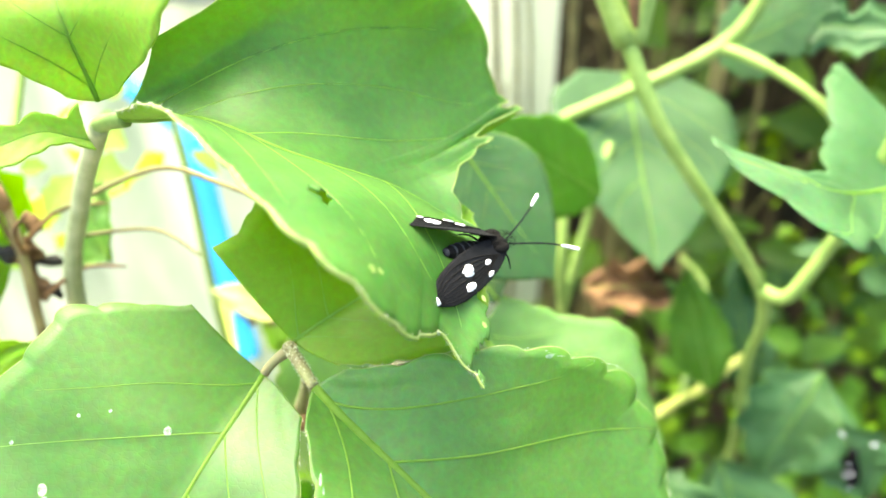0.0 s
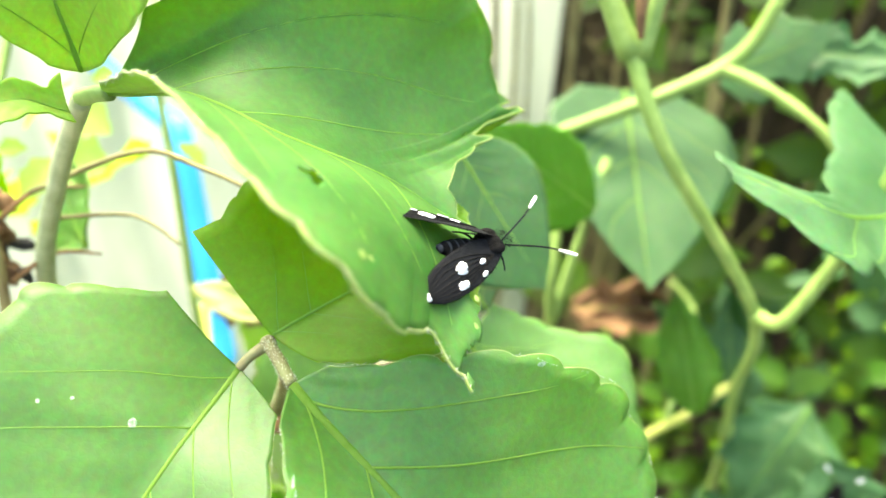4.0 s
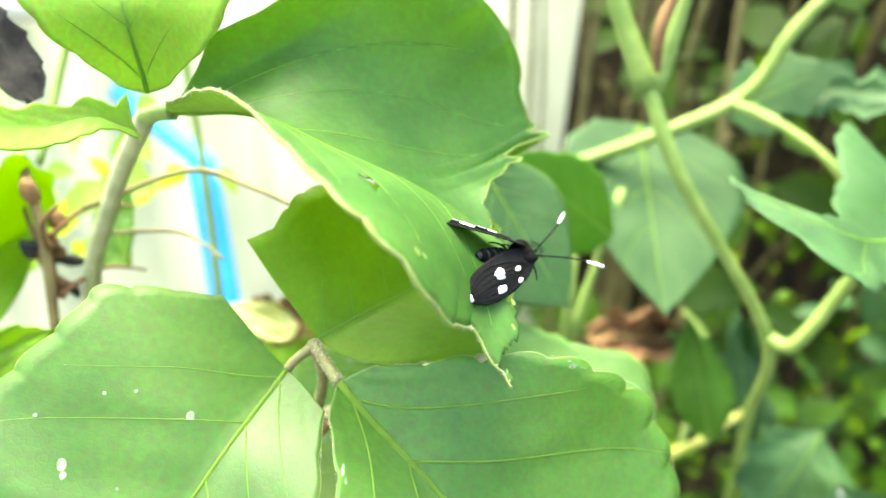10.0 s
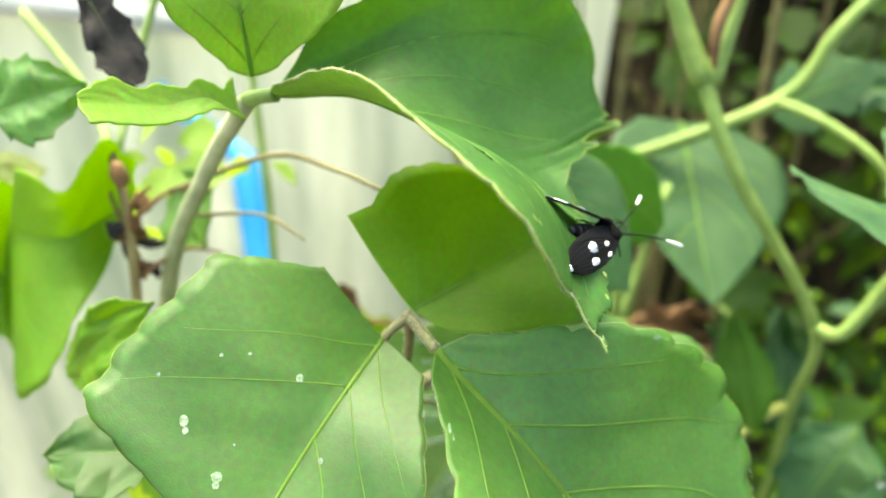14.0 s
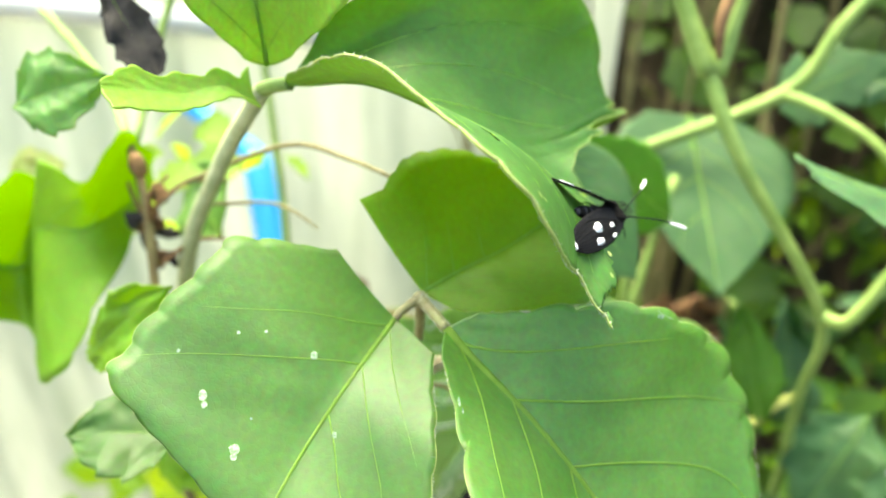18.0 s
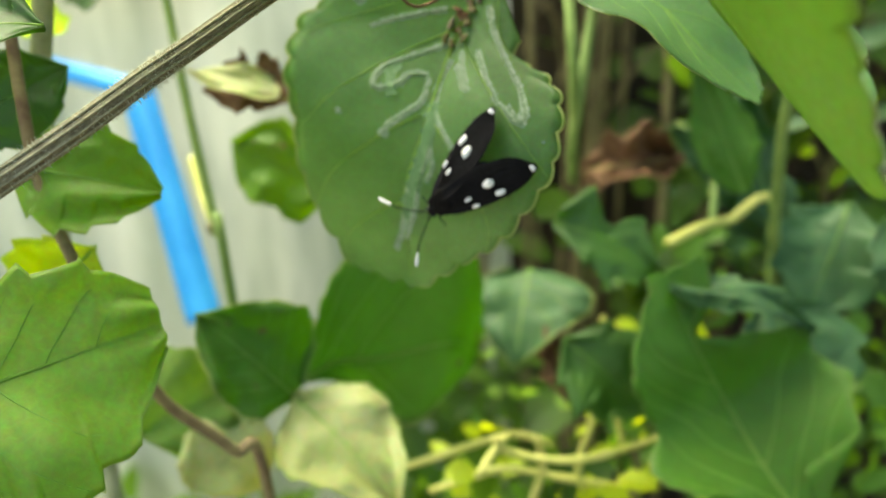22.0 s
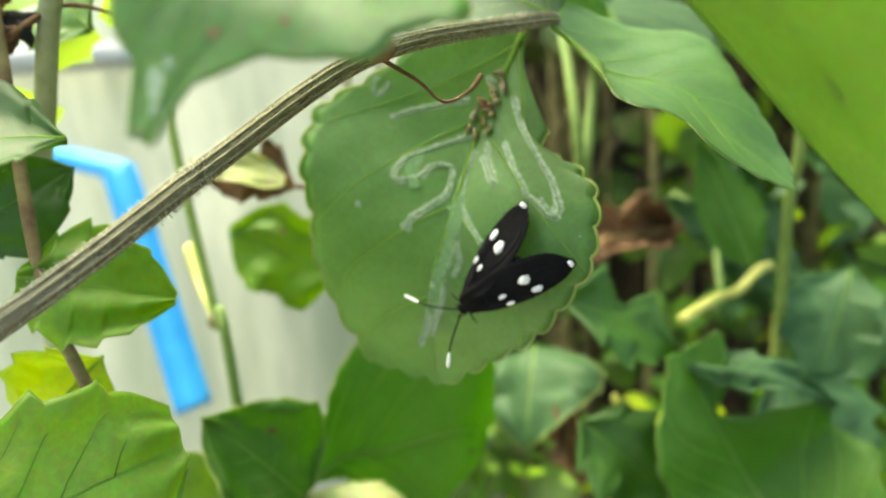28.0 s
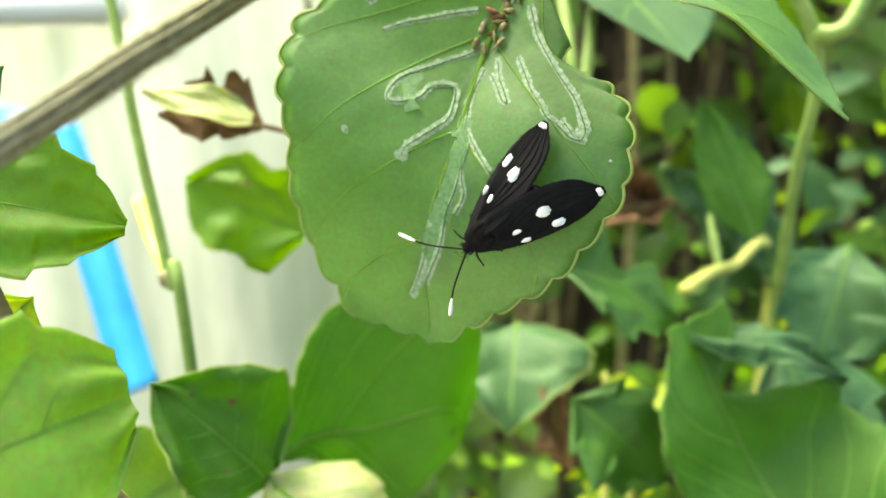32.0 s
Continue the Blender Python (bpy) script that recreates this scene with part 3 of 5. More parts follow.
# ---- hairy stem, its three-part leaf in front and the second moth's leaf ----
def vine_lower():
    o = thing("hairy_vine", (-0.30, 0.05, 0.0), "hairy brownish vine stem with broad green leaves", "vine", "vines")
    nb = V(-0.0182, 0.0840, 0.8315)
    joint = V(-0.0233, 0.0924, 0.8034)
    line = [(-0.300, 0.05, -0.01), (-0.27, 0.03, 0.45), (-0.19, 0.02, 0.68), (-0.120, 0.033, 0.747), (-0.0655, 0.0625, 0.7785), (-0.0458, 0.0747, 0.7910), joint, (0.004, 0.1158, 0.8060), (0.010, 0.1202, 0.8058)]
    st = stalk(o, line, [0.0024, 0.0024, 0.0021, 0.00175, 0.00145, 0.00128, 0.0012, 0.0011], WOODY, "stem", sides=16, ridge=0.13, steps=14)
    ridge_line = spline(line[3:9], 6)
    for k in range(9):
        ang = 2 * math.pi * k / 9
        pts = []
        for m, c in enumerate(ridge_line):
            d = (ridge_line[min(m + 1, len(ridge_line) - 1)] - ridge_line[max(m - 1, 0)]).normalized()
            sd = d.cross(Vector((0, 0, 1))).normalized()
            q = m / (len(ridge_line) - 1)
            pts.append(c + (sd * math.cos(ang + 0.8 * q) + d.cross(sd) * math.sin(ang + 0.8 * q)) * (0.00172 - 0.00056 * q))
        part("ridge", tube(pts, [0.00027, 0.00023, 0.00018], 5, 2, origin=o.location), RIDGE, st, "pale grey-green ridge")
    hairs(st, line[3:6], 3600, 0.0010, spread=0.0016)
    hairs(st, line[5:8], 3000, 0.0010, spread=0.0013)
    stalk(o, [joint, (-0.020, 0.092, 0.816), nb], [0.0014, 0.0009, 0.0010], PINK, "petiole")
    stalk(o, [nb, (-0.0204, 0.0818, 0.8305), (-0.0217, 0.0802, 0.8292)], [0.0010, 0.0008, 0.0008], PINK, "petiole")
    stalk(o, [nb, (-0.0150, 0.0803, 0.8316), (-0.0119, 0.0765, 0.8317)], [0.0011, 0.0010, 0.0009], PINK, "petiole")
    knot = bmesh.new()
    bmesh.ops.create_icosphere(knot, subdivisions=2, radius=0.00135)
    for v in knot.verts:
        v.co = v.co * (1 + 0.15 * noise.noise(v.co * 900)) + nb - o.location
    hairs(part("petiole_joint", knot, PINK, o, "pinkish swollen joint of the three leaf stalks"), [joint, (-0.020, 0.092, 0.816), nb, (-0.0150, 0.0803, 0.8316), (-0.0119, 0.0765, 0.8317)], 900, 0.0005, spread=0.0009)
    bud = bmesh.new()
    bmesh.ops.create_icosphere(bud, subdivisions=2, radius=0.0022)
    for v in bud.verts:
        v.co = Vector((v.co.x * 1.3, v.co.y, v.co.z * 0.8)) * (1 + 0.25 * noise.noise(v.co * 900)) + joint + V(0.0012, -0.001, 0.0006) - o.location
    part("bud_scar", bud, BROWN, o, "reddish brown bud scar")
    lft = Sheet((-0.02166, 0.08027, 0.82925), (-0.04055, 0.03713, 0.80135), (0.166, -0.592, 0.788),
                [0.205, 0.248, 0.306, 0.354, 0.389, 0.421, 0.391, 0.415, 0.327, 0.282, 0.105, 0.033, 0.02], [0.279, 0.426, 0.538, 0.542, 0.555, 0.574, 0.583, 0.576, 0.555, 0.122, 0.139, 0.06, 0.02],
                back=(-0.020, 0.055), teeth=(10, 0.045), wave=0.006, seed=4, rib=0.003).shaped(([30.7, -12.3], [18.6, 6]), ([1.1], [-7.3]), ([0.185], [-0.081]), [0.083, 0.101, 0.147], [0.003, 0.004, -0.015])
    lf = leaf(o, lft, GREY_GREEN, nu=150, nv=12, vein_size=1.1, label="broad green leaf with pale scars")
    hairs(lf, [lft.at(k / 14, -1.0) for k in range(15)], 300, 0.0004)
    pale_marks(lf, lft, ((0.263, 0.242, 0.016), (0.542, 0.558, 0.018), (0.56, 0.53, 0.012), (0.604, 0.292, 0.020), (0.622, 0.27, 0.014), (0.4, -0.133, 0.012), (0.642, -0.133, 0.008), (0.575, -0.317, 0.018),
                         (0.554, -0.60, 0.013), (0.642, -0.492, 0.026), (0.655, -0.44, 0.016), (0.912, 0.308, 0.020), (0.93, 0.15, 0.018), (0.95, 0.0, 0.014), (0.89, 0.1, 0.014), (0.512, 0.3, 0.005), (0.49, 0.78, 0.007), (0.30, 0.52, 0.006), (0.35, 0.62, 0.007)))
    pale_marks(lf, lft, ((0.825, -0.325, 0.010), (0.762, -0.525, 0.009)), BROWN, "small dry brown patch")
    rgt = Sheet((-0.01187, 0.07651, 0.83174), (0.04001, 0.04343, 0.77807), (0.268, -0.540, 0.798),
                [0.076, 0.205, 0.321, 0.389, 0.445, 0.452, 0.415, 0.33, 0.261, 0.174, 0.003], [0.084, 0.18, 0.306, 0.347, 0.421, 0.407, 0.438, 0.475, 0.329, 0.202, 0.056],
                back=(-0.018, -0.037), teeth=(11, 0.065), bites=((0.48, 1, 0.06, 0.04),), wave=0.004, seed=5, rib=0.003).shaped(([23.8, -1.8, 16.4], [44.5, 42.2, 38.7]), ([0.8, -12.2], [-2.8, 17.6]), ([-0.137], [0.104]), [0.045, 0.003, -0.053], [-0.039, -0.084, -0.121])
    rf = leaf(o, rgt, GREY_GREEN, nu=150, nv=12, vein_size=1.1, label="broad green leaf folded along its midrib")
    hairs(rf, [rgt.at(k / 14, 1.0) for k in range(15)], 300, 0.0004)
    hairs(rf, [rgt.at(k / 14, -1.0) for k in range(15)], 300, 0.0004)
    pale_marks(rf, rgt, ((0.087, 0.867, 0.010), (0.105, 0.83, 0.006), (0.254, -0.942, 0.008), (0.672, 0.47, 0.008)))
    pale_marks(rf, rgt, ((0.525, 0.625, 0.012), (0.535, 0.60, 0.008), (0.542, 0.342, 0.009), (0.658, 0.483, 0.016), (0.645, 0.50, 0.012), (0.912, -0.508, 0.010), (0.45, 0.93, 0.014), (0.48, 0.90, 0.012)), BROWN, "small dry brown patch")
    mid = Sheet((-0.01798, 0.08527, 0.83205), (0.00745, 0.11099, 0.84225), (0.053, -0.738, 0.673),
                [0.524, 0.517, 0.573, 0.617, 0.607, 0.554, 0.42, 0.243, 0.037], [0.246, 0.347, 0.419, 0.482, 0.535, 0.504, 0.397, 0.237, 0.037],
                back=(-0.047, -0.059), teeth=(9, 0.05), seed=6, rib=0.003).shaped(([12.4], [26.4]), ([9.2], [10.7]), ([-0.164], [0.081]), [-0.007, -0.073, -0.082], [0.014, 0.027, 0.021])
    leaf(o, mid, FRESH, vein_size=1.1)
    b = Sheet((0.00342, 0.11713, 0.80455), (-0.01646, 0.10949, 0.73699), (-0.450, -0.865, 0.223),
              [0.049, 0.161, 0.18, 0.319, 0.379, 0.399, 0.414, 0.387, 0.327, 0.184, 0.038], [0.194, 0.277, 0.356, 0.449, 0.46, 0.44, 0.384, 0.355, 0.312, 0.279, 0.208],
              back=(-0.237, -0.035), teeth=(13, 0.060), wave=0.004, seed=7, rib=0.003).shaped(([11.6, 8.5], [11.3, 5.7]), ([-5.9], [4.9]), ([-0.214], [0.02]), [0.016, 0.082, 0.068], [0.045, 0.038, 0.055])
    bl = leaf(o, b, BLOOM, veins=4, nu=150, nv=12, edge_size=1.4, vein_size=1.2, label="rounded green leaf with winding pale mines")
    trails = (
        ([(0.292, 0.558), (0.267, 0.492), (0.242, 0.383), (0.221, 0.275), (0.204, 0.15)], 0.0008),
        ([(0.271, 0.0), (0.304, 0.067), (0.333, 0.167), (0.362, 0.267), (0.388, 0.358), (0.421, 0.408), (0.45, 0.408), (0.446, 0.325), (0.425, 0.242), (0.4, 0.208), (0.388, 0.142), (0.392, 0.083),
          (0.429, 0.067), (0.462, 0.075), (0.487, 0.125), (0.517, 0.192), (0.546, 0.258), (0.567, 0.275)], 0.0010),
        ([(0.304, -0.117), (0.35, -0.167), (0.379, -0.217), (0.408, -0.258), (0.4, -0.217), (0.371, -0.167), (0.346, -0.1)], 0.0009),
        ([(0.292, -0.283), (0.333, -0.342), (0.371, -0.4), (0.4, -0.467), (0.425, -0.508), (0.442, -0.583), (0.467, -0.667), (0.471, -0.733)], 0.0010),
        ([(0.15, -0.333), (0.192, -0.583), (0.242, -0.608), (0.296, -0.575), (0.338, -0.633), (0.371, -0.683), (0.412, -0.717), (0.446, -0.742), (0.471, -0.733)], 0.0011),
        ([(0.425, -0.6), (0.462, -0.683)], 0.0007),
        ([(0.333, -0.05), (0.375, -0.025), (0.421, -0.017), (0.471, -0.033), (0.525, -0.042), (0.596, -0.05), (0.667, -0.058), (0.729, -0.042), (0.804, 0.0), (0.871, 0.1), (0.896, 0.158)], 0.0013),
        ([(0.487, -0.05), (0.55, -0.083), (0.617, -0.108), (0.679, -0.108), (0.754, -0.125), (0.812, -0.075), (0.854, -0.008)], 0.0008),
        ([(0.471, -0.033), (0.512, -0.125), (0.546, -0.208), (0.571, -0.275)], 0.0008),
        ([(0.508, -0.1), (0.579, -0.108), (0.633, -0.175), (0.679, -0.167)], 0.0007),
        ([(0.18, 0.95), (0.212, 0.892), (0.229, 0.783), (0.208, 0.808), (0.188, 0.833)], 0.0008), ([(0.133, 0.133), (0.163, -0.108)], 0.0010))
    fields = (([(0.45, -0.06), (0.52, -0.10), (0.60, -0.12), (0.68, -0.13), (0.76, -0.12), (0.83, -0.06)], 0.0042), ([(0.38, 0.26), (0.43, 0.33), (0.47, 0.30)], 0.0030))
    for m, (q, wide) in enumerate(trails + fields):
        pts = spline([b.at(u, s, 0.00024 if m < len(trails) else 0.00017) for u, s in q], 8)
        bm = bmesh.new()
        rows = []
        for k, c in enumerate(pts):
            d = (pts[min(k + 1, len(pts) - 1)] - pts[max(k - 1, 0)]).normalized()
            sd = d.cross(b.z).normalized()
            ww = wide * 1.5 * (0.42 + 0.35 * noise.noise((k * 0.55, m * 3.0, 1.0)) + 0.12 * k / len(pts))
            rows.append([bm.verts.new(c + sd * ww * e - b.z * (0.00007 * abs(e)) - o.location) for e in (-1, -0.4, 0.4, 1)])
        for r0, r1 in zip(rows, rows[1:]):
            for e in range(3):
                bm.faces.new((r0[e], r0[e + 1], r1[e + 1], r1[e]))
        part("leaf_mine", bm, MINE if m < len(trails) else FAINT, bl, "winding pale leaf mine" if m < len(trails) else "faint pale mined patch")
        if m < len(trails):
            inner = [c + b.z * 0.00002 + b.x * (0.00012 * noise.noise((k * 0.8, m, 7.0))) for k, c in enumerate(pts)]
            part("frass_line", tube(inner, [0.00009, 0.00013, 0.00011], 4, 1, origin=o.location), FRASS, bl, "thin dark line inside the mine")
    pale_marks(bl, b, ((0.542, 0.625, 0.013), (0.567, 0.275, 0.022), (0.455, -0.72, 0.022), (0.47, -0.74, 0.014), (0.51, -0.90, 0.006)))
    for k in range(18):
        c = b.at(0.12 + 0.010 * k, 0.06 - 0.06 * (k % 4) + 0.03 * noise.noise((k * 1.9, 0, 4)), 0.0007)
        bm = bmesh.new()
        bmesh.ops.create_icosphere(bm, subdivisions=2, radius=1.0)
        long, wide = random.uniform(0.0007, 0.0015), random.uniform(0.0003, 0.0006)
        turn = Matrix.Rotation(random.uniform(0, 3.1), 3, b.z)
        for v in bm.verts:
            q = turn @ (b.x * v.co.x * long + b.y * v.co.y * wide + b.z * v.co.z * wide)
            v.co = q * (1 + 0.6 * noise.noise(v.co * 2.2 + c * 900)) + c - o.location
        part("debris", bm, random.choice((BROWN, DRYSTEM, WOODY, PINK, DRYSTEM)), bl, "dry brown flower debris")
    stalk(o, [joint + V(0.001, 0, -0.0005), (-0.0165, 0.098, 0.7985), (-0.0125, 0.1010, 0.7945), (-0.0080, 0.1040, 0.7955), (-0.0055, 0.106, 0.798)], [0.0004, 0.0003, 0.0003, 0.0005], BROWN, "tendril")
    r2 = Sheet((0.00857, 0.11908, 0.80540), (0.05010, 0.10404, 0.77570), (0.392, -0.558, 0.732),
               [0.18, 0.266, 0.339, 0.384, 0.387, 0.339, 0.272, 0.183, 0.064], [0.12, 0.237, 0.336, 0.398, 0.4, 0.396, 0.314, 0.212, 0.096],
               back=(0.005, -0.240), teeth=(9, 0.05), wave=0.02, seed=8).shaped(([4.4, -0.1], [23, 19.6]), ([-4.4], [1.1]), ([-0.016], [-0.028]), [-0.011, 0.04, 0.04], [0.04, -0.038, 0.024])
    leaf(o, r2, BLOOM, vein_size=1.1)
    tip = Blade((0.012, 0.128, 0.806), (-0.020, 0.160, 0.822), (0.0, -0.6, 0.8), OVAL_L, OVAL_R, seed=9)
    leaf(o, tip, TEAL)


vine_upper()
vine_lower()


# ---- vine with forked stem beside them ----
def vine_forked():
    o = thing("vine_fork", (0.11, 0.20, 0.0), "pale green forked vine stem with blurred lobed leaves", "vine", "vines")
    stalk(o, [(0.110, 0.200, -0.01), (0.105, 0.20, 0.5), (0.0960, 0.1940, 0.6900), (0.0910, 0.1860, 0.7160), (0.0845, 0.1740, 0.7490), (0.0785, 0.1640, 0.7850), (0.0479, 0.1700, 0.8263), (0.0370, 0.1785, 0.8455)], [0.0022, 0.0021, 0.0018, 0.0016, 0.0018, 0.0022], STEM, "stem", steps=8)
    stalk(o, [(0.0366, 0.1785, 0.8450), (0.0240, 0.1856, 0.8686), (0.012, 0.192, 0.90)], [0.0030, 0.0022, 0.002], STEM, "stem")
    stalk(o, [(0.0386, 0.1785, 0.8450), (0.0427, 0.1884, 0.8682), (0.050, 0.20, 0.90)], [0.0026, 0.0020, 0.0018], STEM, "stem")
    stalk(o, [(0.0380, 0.1765, 0.8500), (0.0370, 0.1790, 0.8600), (0.041, 0.183, 0.872)], [0.0007, 0.0016, 0.0009], BROWN, "dry_sheath")
    stalk(o, [(0.0785, 0.1640, 0.7850), (0.0840, 0.1600, 0.7870), (0.0911, 0.1638, 0.8008), (0.0960, 0.1650, 0.8198), (0.10, 0.17, 0.86)], [0.0022, 0.0019, 0.0018, 0.0016], STEM, "branch")
    stalk(o, [(0.000, 0.214, 0.792), (0.0199, 0.2158, 0.8018), (0.0677, 0.2248, 0.8256), (0.0796, 0.2287, 0.8471), (0.0892, 0.2329, 0.8602)], [0.0022, 0.0022, 0.0024, 0.0022, 0.002], STEM, "branch")
    stalk(o, [(0.0677, 0.2248, 0.8256), (0.0800, 0.2130, 0.8250), (0.0950, 0.2010, 0.8180), (0.1060, 0.195, 0.80)], [0.0018, 0.0015, 0.0014], STEM, "branch")
    h = Sheet((0.11548, 0.16456, 0.81621), (0.05559, 0.14063, 0.83908), (0.249, -0.290, 0.924),
              [0.176, 0.232, 0.277, 0.297, 0.277, 0.186, 0.225, 0.137, 0.034], [0.652, 0.576, 0.456, 0.286, 0.216, 0.103, 0.071, 0.047, 0.083],
              back=(0.008, -0.129), teeth=(7, 0.08), wave=0.02, seed=11).shaped(([7.4, 2.4], [0.6, -5.7]), ([0.3], [-11.1]), ([0.02], [0.063]), [-0.001, 0.014, 0.072], [0.014, -0.061, -0.128])
    leaf(o, h, TEAL)
    i = Blade((0.0427, 0.2388, 0.8097), (0.0540, 0.1760, 0.7785), (0.20, -0.51, 0.84), [0.25, 0.42, 0.46, 0.44, 0.36, 0.26, 0.14, 0.0], [0.22, 0.36, 0.38, 0.36, 0.30, 0.22, 0.12, 0.0], fold=(4, 4), seed=12)
    leaf(o, i, TEAL)
    j = Blade((0.0349, 0.1797, 0.8010), (0.0056, 0.1651, 0.8292), (0.69, -0.61, 0.40), [0.05, 0.2, 0.28, 0.3, 0.27, 0.2, 0.12, 0.03], [0.05, 0.2, 0.28, 0.3, 0.27, 0.2, 0.12, 0.03], teeth=(6, 0.1), seed=14)
    leaf(o, j, DEEP)
    j2 = Blade((-0.0005, 0.1450, 0.8375), (0.0240, 0.1345, 0.8080), (0.60, -0.38, 0.69), OVAL_L, [0.1, 0.35, 0.5, 0.54, 0.5, 0.38, 0.2, 0.0], seed=15)
    leaf(o, j2, TEAL, vein_size=1.1)
    n = Blade((0.0769, 0.1767, 0.7323), (0.0639, 0.1919, 0.7676), (-0.09, -0.93, 0.36), [0.05, 0.16, 0.22, 0.22, 0.20, 0.15, 0.08, 0.0], [0.05, 0.16, 0.24, 0.24, 0.20, 0.15, 0.08, 0.0], teeth=(6, 0.15), wave=0.06, seed=17)
    leaf(o, n, DEEP)
    n2 = Blade((0.0980, 0.1985, 0.7084), (0.0851, 0.2164, 0.7549), (0.13, -0.83, 0.55), [0.02, 0.1, 0.2, 0.12, 0.22, 0.12, 0.1, 0.0], [0.02, 0.1, 0.2, 0.12, 0.22, 0.12, 0.1, 0.0], teeth=(4, 0.3), wave=0.1, seed=18)
    leaf(o, n2, TEAL)
    lo = Blade((0.0690, 0.2333, 0.8192), (0.0970, 0.2280, 0.8400), (-0.2, -0.7, 0.6), [0.1, 0.3, 0.36, 0.2, 0.32, 0.2, 0.1, 0.0], [0.1, 0.3, 0.36, 0.2, 0.32, 0.2, 0.1, 0.0], teeth=(6, 0.2), seed=19)
    leaf(o, lo, TEAL)
    dry = Blade((0.0900, 0.2330, 0.8300), (0.1200, 0.2240, 0.8330), (-0.1, -0.7, 0.6), [0.1, 0.25, 0.3, 0.16, 0.26, 0.2, 0.1, 0.0], [0.1, 0.3, 0.2, 0.25, 0.3, 0.2, 0.1, 0.0], curl=(70, 60), teeth=(5, 0.3), wave=0.1, seed=20)
    leaf(o, dry, TEAL, veins=2, label="ragged chewed grey-green leaf")


# ---- low vines behind the mined leaf ----
def vine_low():
    o = thing("vine_low", (-0.055, 0.16, 0.0), "low vine with shaded green leaves near the wall", "vine", "vines")
    c = V(-0.0500, 0.1293, 0.6970)
    stalk(o, [(-0.055, 0.160, -0.01), (-0.050, 0.17, 0.35), (-0.0438, 0.175, 0.62), (-0.047, 0.150, 0.675), c], [0.0022, 0.002, 0.0018, 0.0016], PINK, "stem")
    for k, (base, tp, up, l, r, mat) in enumerate((
            (c, (-0.0690, 0.1232, 0.7245), (0.50, -0.70, 0.43), [0.1, 0.28, 0.36, 0.36, 0.36, 0.28, 0.16, 0.0], [0.1, 0.4, 0.5, 0.52, 0.46, 0.36, 0.2, 0.0], DEEP),
            (c, (-0.0225, 0.1100, 0.6780), (0.15, -0.33, 0.9), OVAL_L, OVAL_R, YELLOW),
            ((0.0167, 0.1988, 0.7000), (0.0097, 0.1720, 0.6770), (-0.2, -0.5, 0.8), [0.2, 0.5, 0.62, 0.62, 0.5, 0.36, 0.2, 0.0], [0.2, 0.4, 0.46, 0.46, 0.4, 0.3, 0.16, 0.0], TEAL),
            ((-0.0900, 0.1239, 0.6900), (-0.0567, 0.1334, 0.7035), (0.37, -0.80, 0.45), OVAL_L, OVAL_R, UNDERSIDE),
            ((-0.0429, 0.1756, 0.7379), (-0.0723, 0.1804, 0.7507), (-0.01, -0.94, 0.34), [0.1, 0.4, 0.42, 0.36, 0.4, 0.36, 0.26, 0.04], [0.1, 0.3, 0.42, 0.34, 0.40, 0.36, 0.24, 0.04], FRESH))):
        bd = Blade(base, tp, up, l, r, fold=(8, 8), arch=0.06, teeth=(6, 0.07), wave=0.16, seed=30 + k)
        lf = leaf(o, bd, mat, vein_size=1.5, edge_size=1.5)
        if k in (0, 4):
            pale_marks(lf, bd, ((0.55, 0.45, 0.03), (0.62, 0.38, 0.02), (0.78, 0.30, 0.018), (0.35, -0.4, 0.014)), BROWN, "dry brown patch")
    # Sunlit leaf: its brightness comes from the pale colour.
    lightened = Blade((-0.0745, 0.1215, 0.6935), (-0.0585, 0.1240, 0.6720), (0.35, -0.85, 0.30), [0.1, 0.4, 0.5, 0.48, 0.44, 0.36, 0.2, 0.0], [0.1, 0.34, 0.42, 0.46, 0.40, 0.3, 0.18, 0.0], arch=0.06, wave=0.12, teeth=(6, 0.1), seed=39)
    leaf(o, lightened, YELLOW, label="pale leaf with sunlight put into its colour")
    wide = Sheet((-0.04925, 0.13160, 0.69963), (-0.00269, 0.16760, 0.68546), (0.424, -0.894, 0.144),
                [0.005, 0.262, 0.426, 0.541, 0.569, 0.539, 0.462, 0.331, 0.157], [0.005, 0.078, 0.144, 0.195, 0.283, 0.405, 0.284, 0.172, 0.056],
                back=(-0.021, -0.188), teeth=(9, 0.05), wave=0.02, seed=31).shaped(([-6.1, 16.7], [0.8, -5.1]), ([-2], [-10.4]), ([-0.053], [0.055]), [-0.124, -0.084, 0.117], [-0.017, -0.025, -0.131])
    lf = leaf(o, wide, DEEP, vein_size=1.6, edge_size=1.5, nu=110)
    pale_marks(lf, wide, ((0.80, 0.45, 0.022), (0.83, 0.40, 0.016), (0.95, -0.5, 0.02)), BROWN, "dry brown patch")
    dry = Blade((-0.0491, 0.1581, 0.7679), (-0.0703, 0.1562, 0.7710), (0.17, -0.60, 0.78), [0.1, 0.2, 0.3, 0.2, 0.3, 0.2, 0.1, 0.0], [0.1, 0.4, 0.6, 0.4, 0.5, 0.4, 0.2, 0.0], curl=(40, 90), wave=0.12, teeth=(5, 0.3), seed=37)
    leaf(o, dry, BROWN, veins=2, label="curled dry brown leaf")
    pale = Blade((-0.0505, 0.1560, 0.7700), (-0.0725, 0.1545, 0.7765), (0.1, -0.5, 0.85), [0.1, 0.2, 0.26, 0.24, 0.2, 0.2, 0.1, 0.0], [0.1, 0.2, 0.22, 0.24, 0.2, 0.16, 0.1, 0.0], curl=(60, 90), wave=0.08, seed=38)
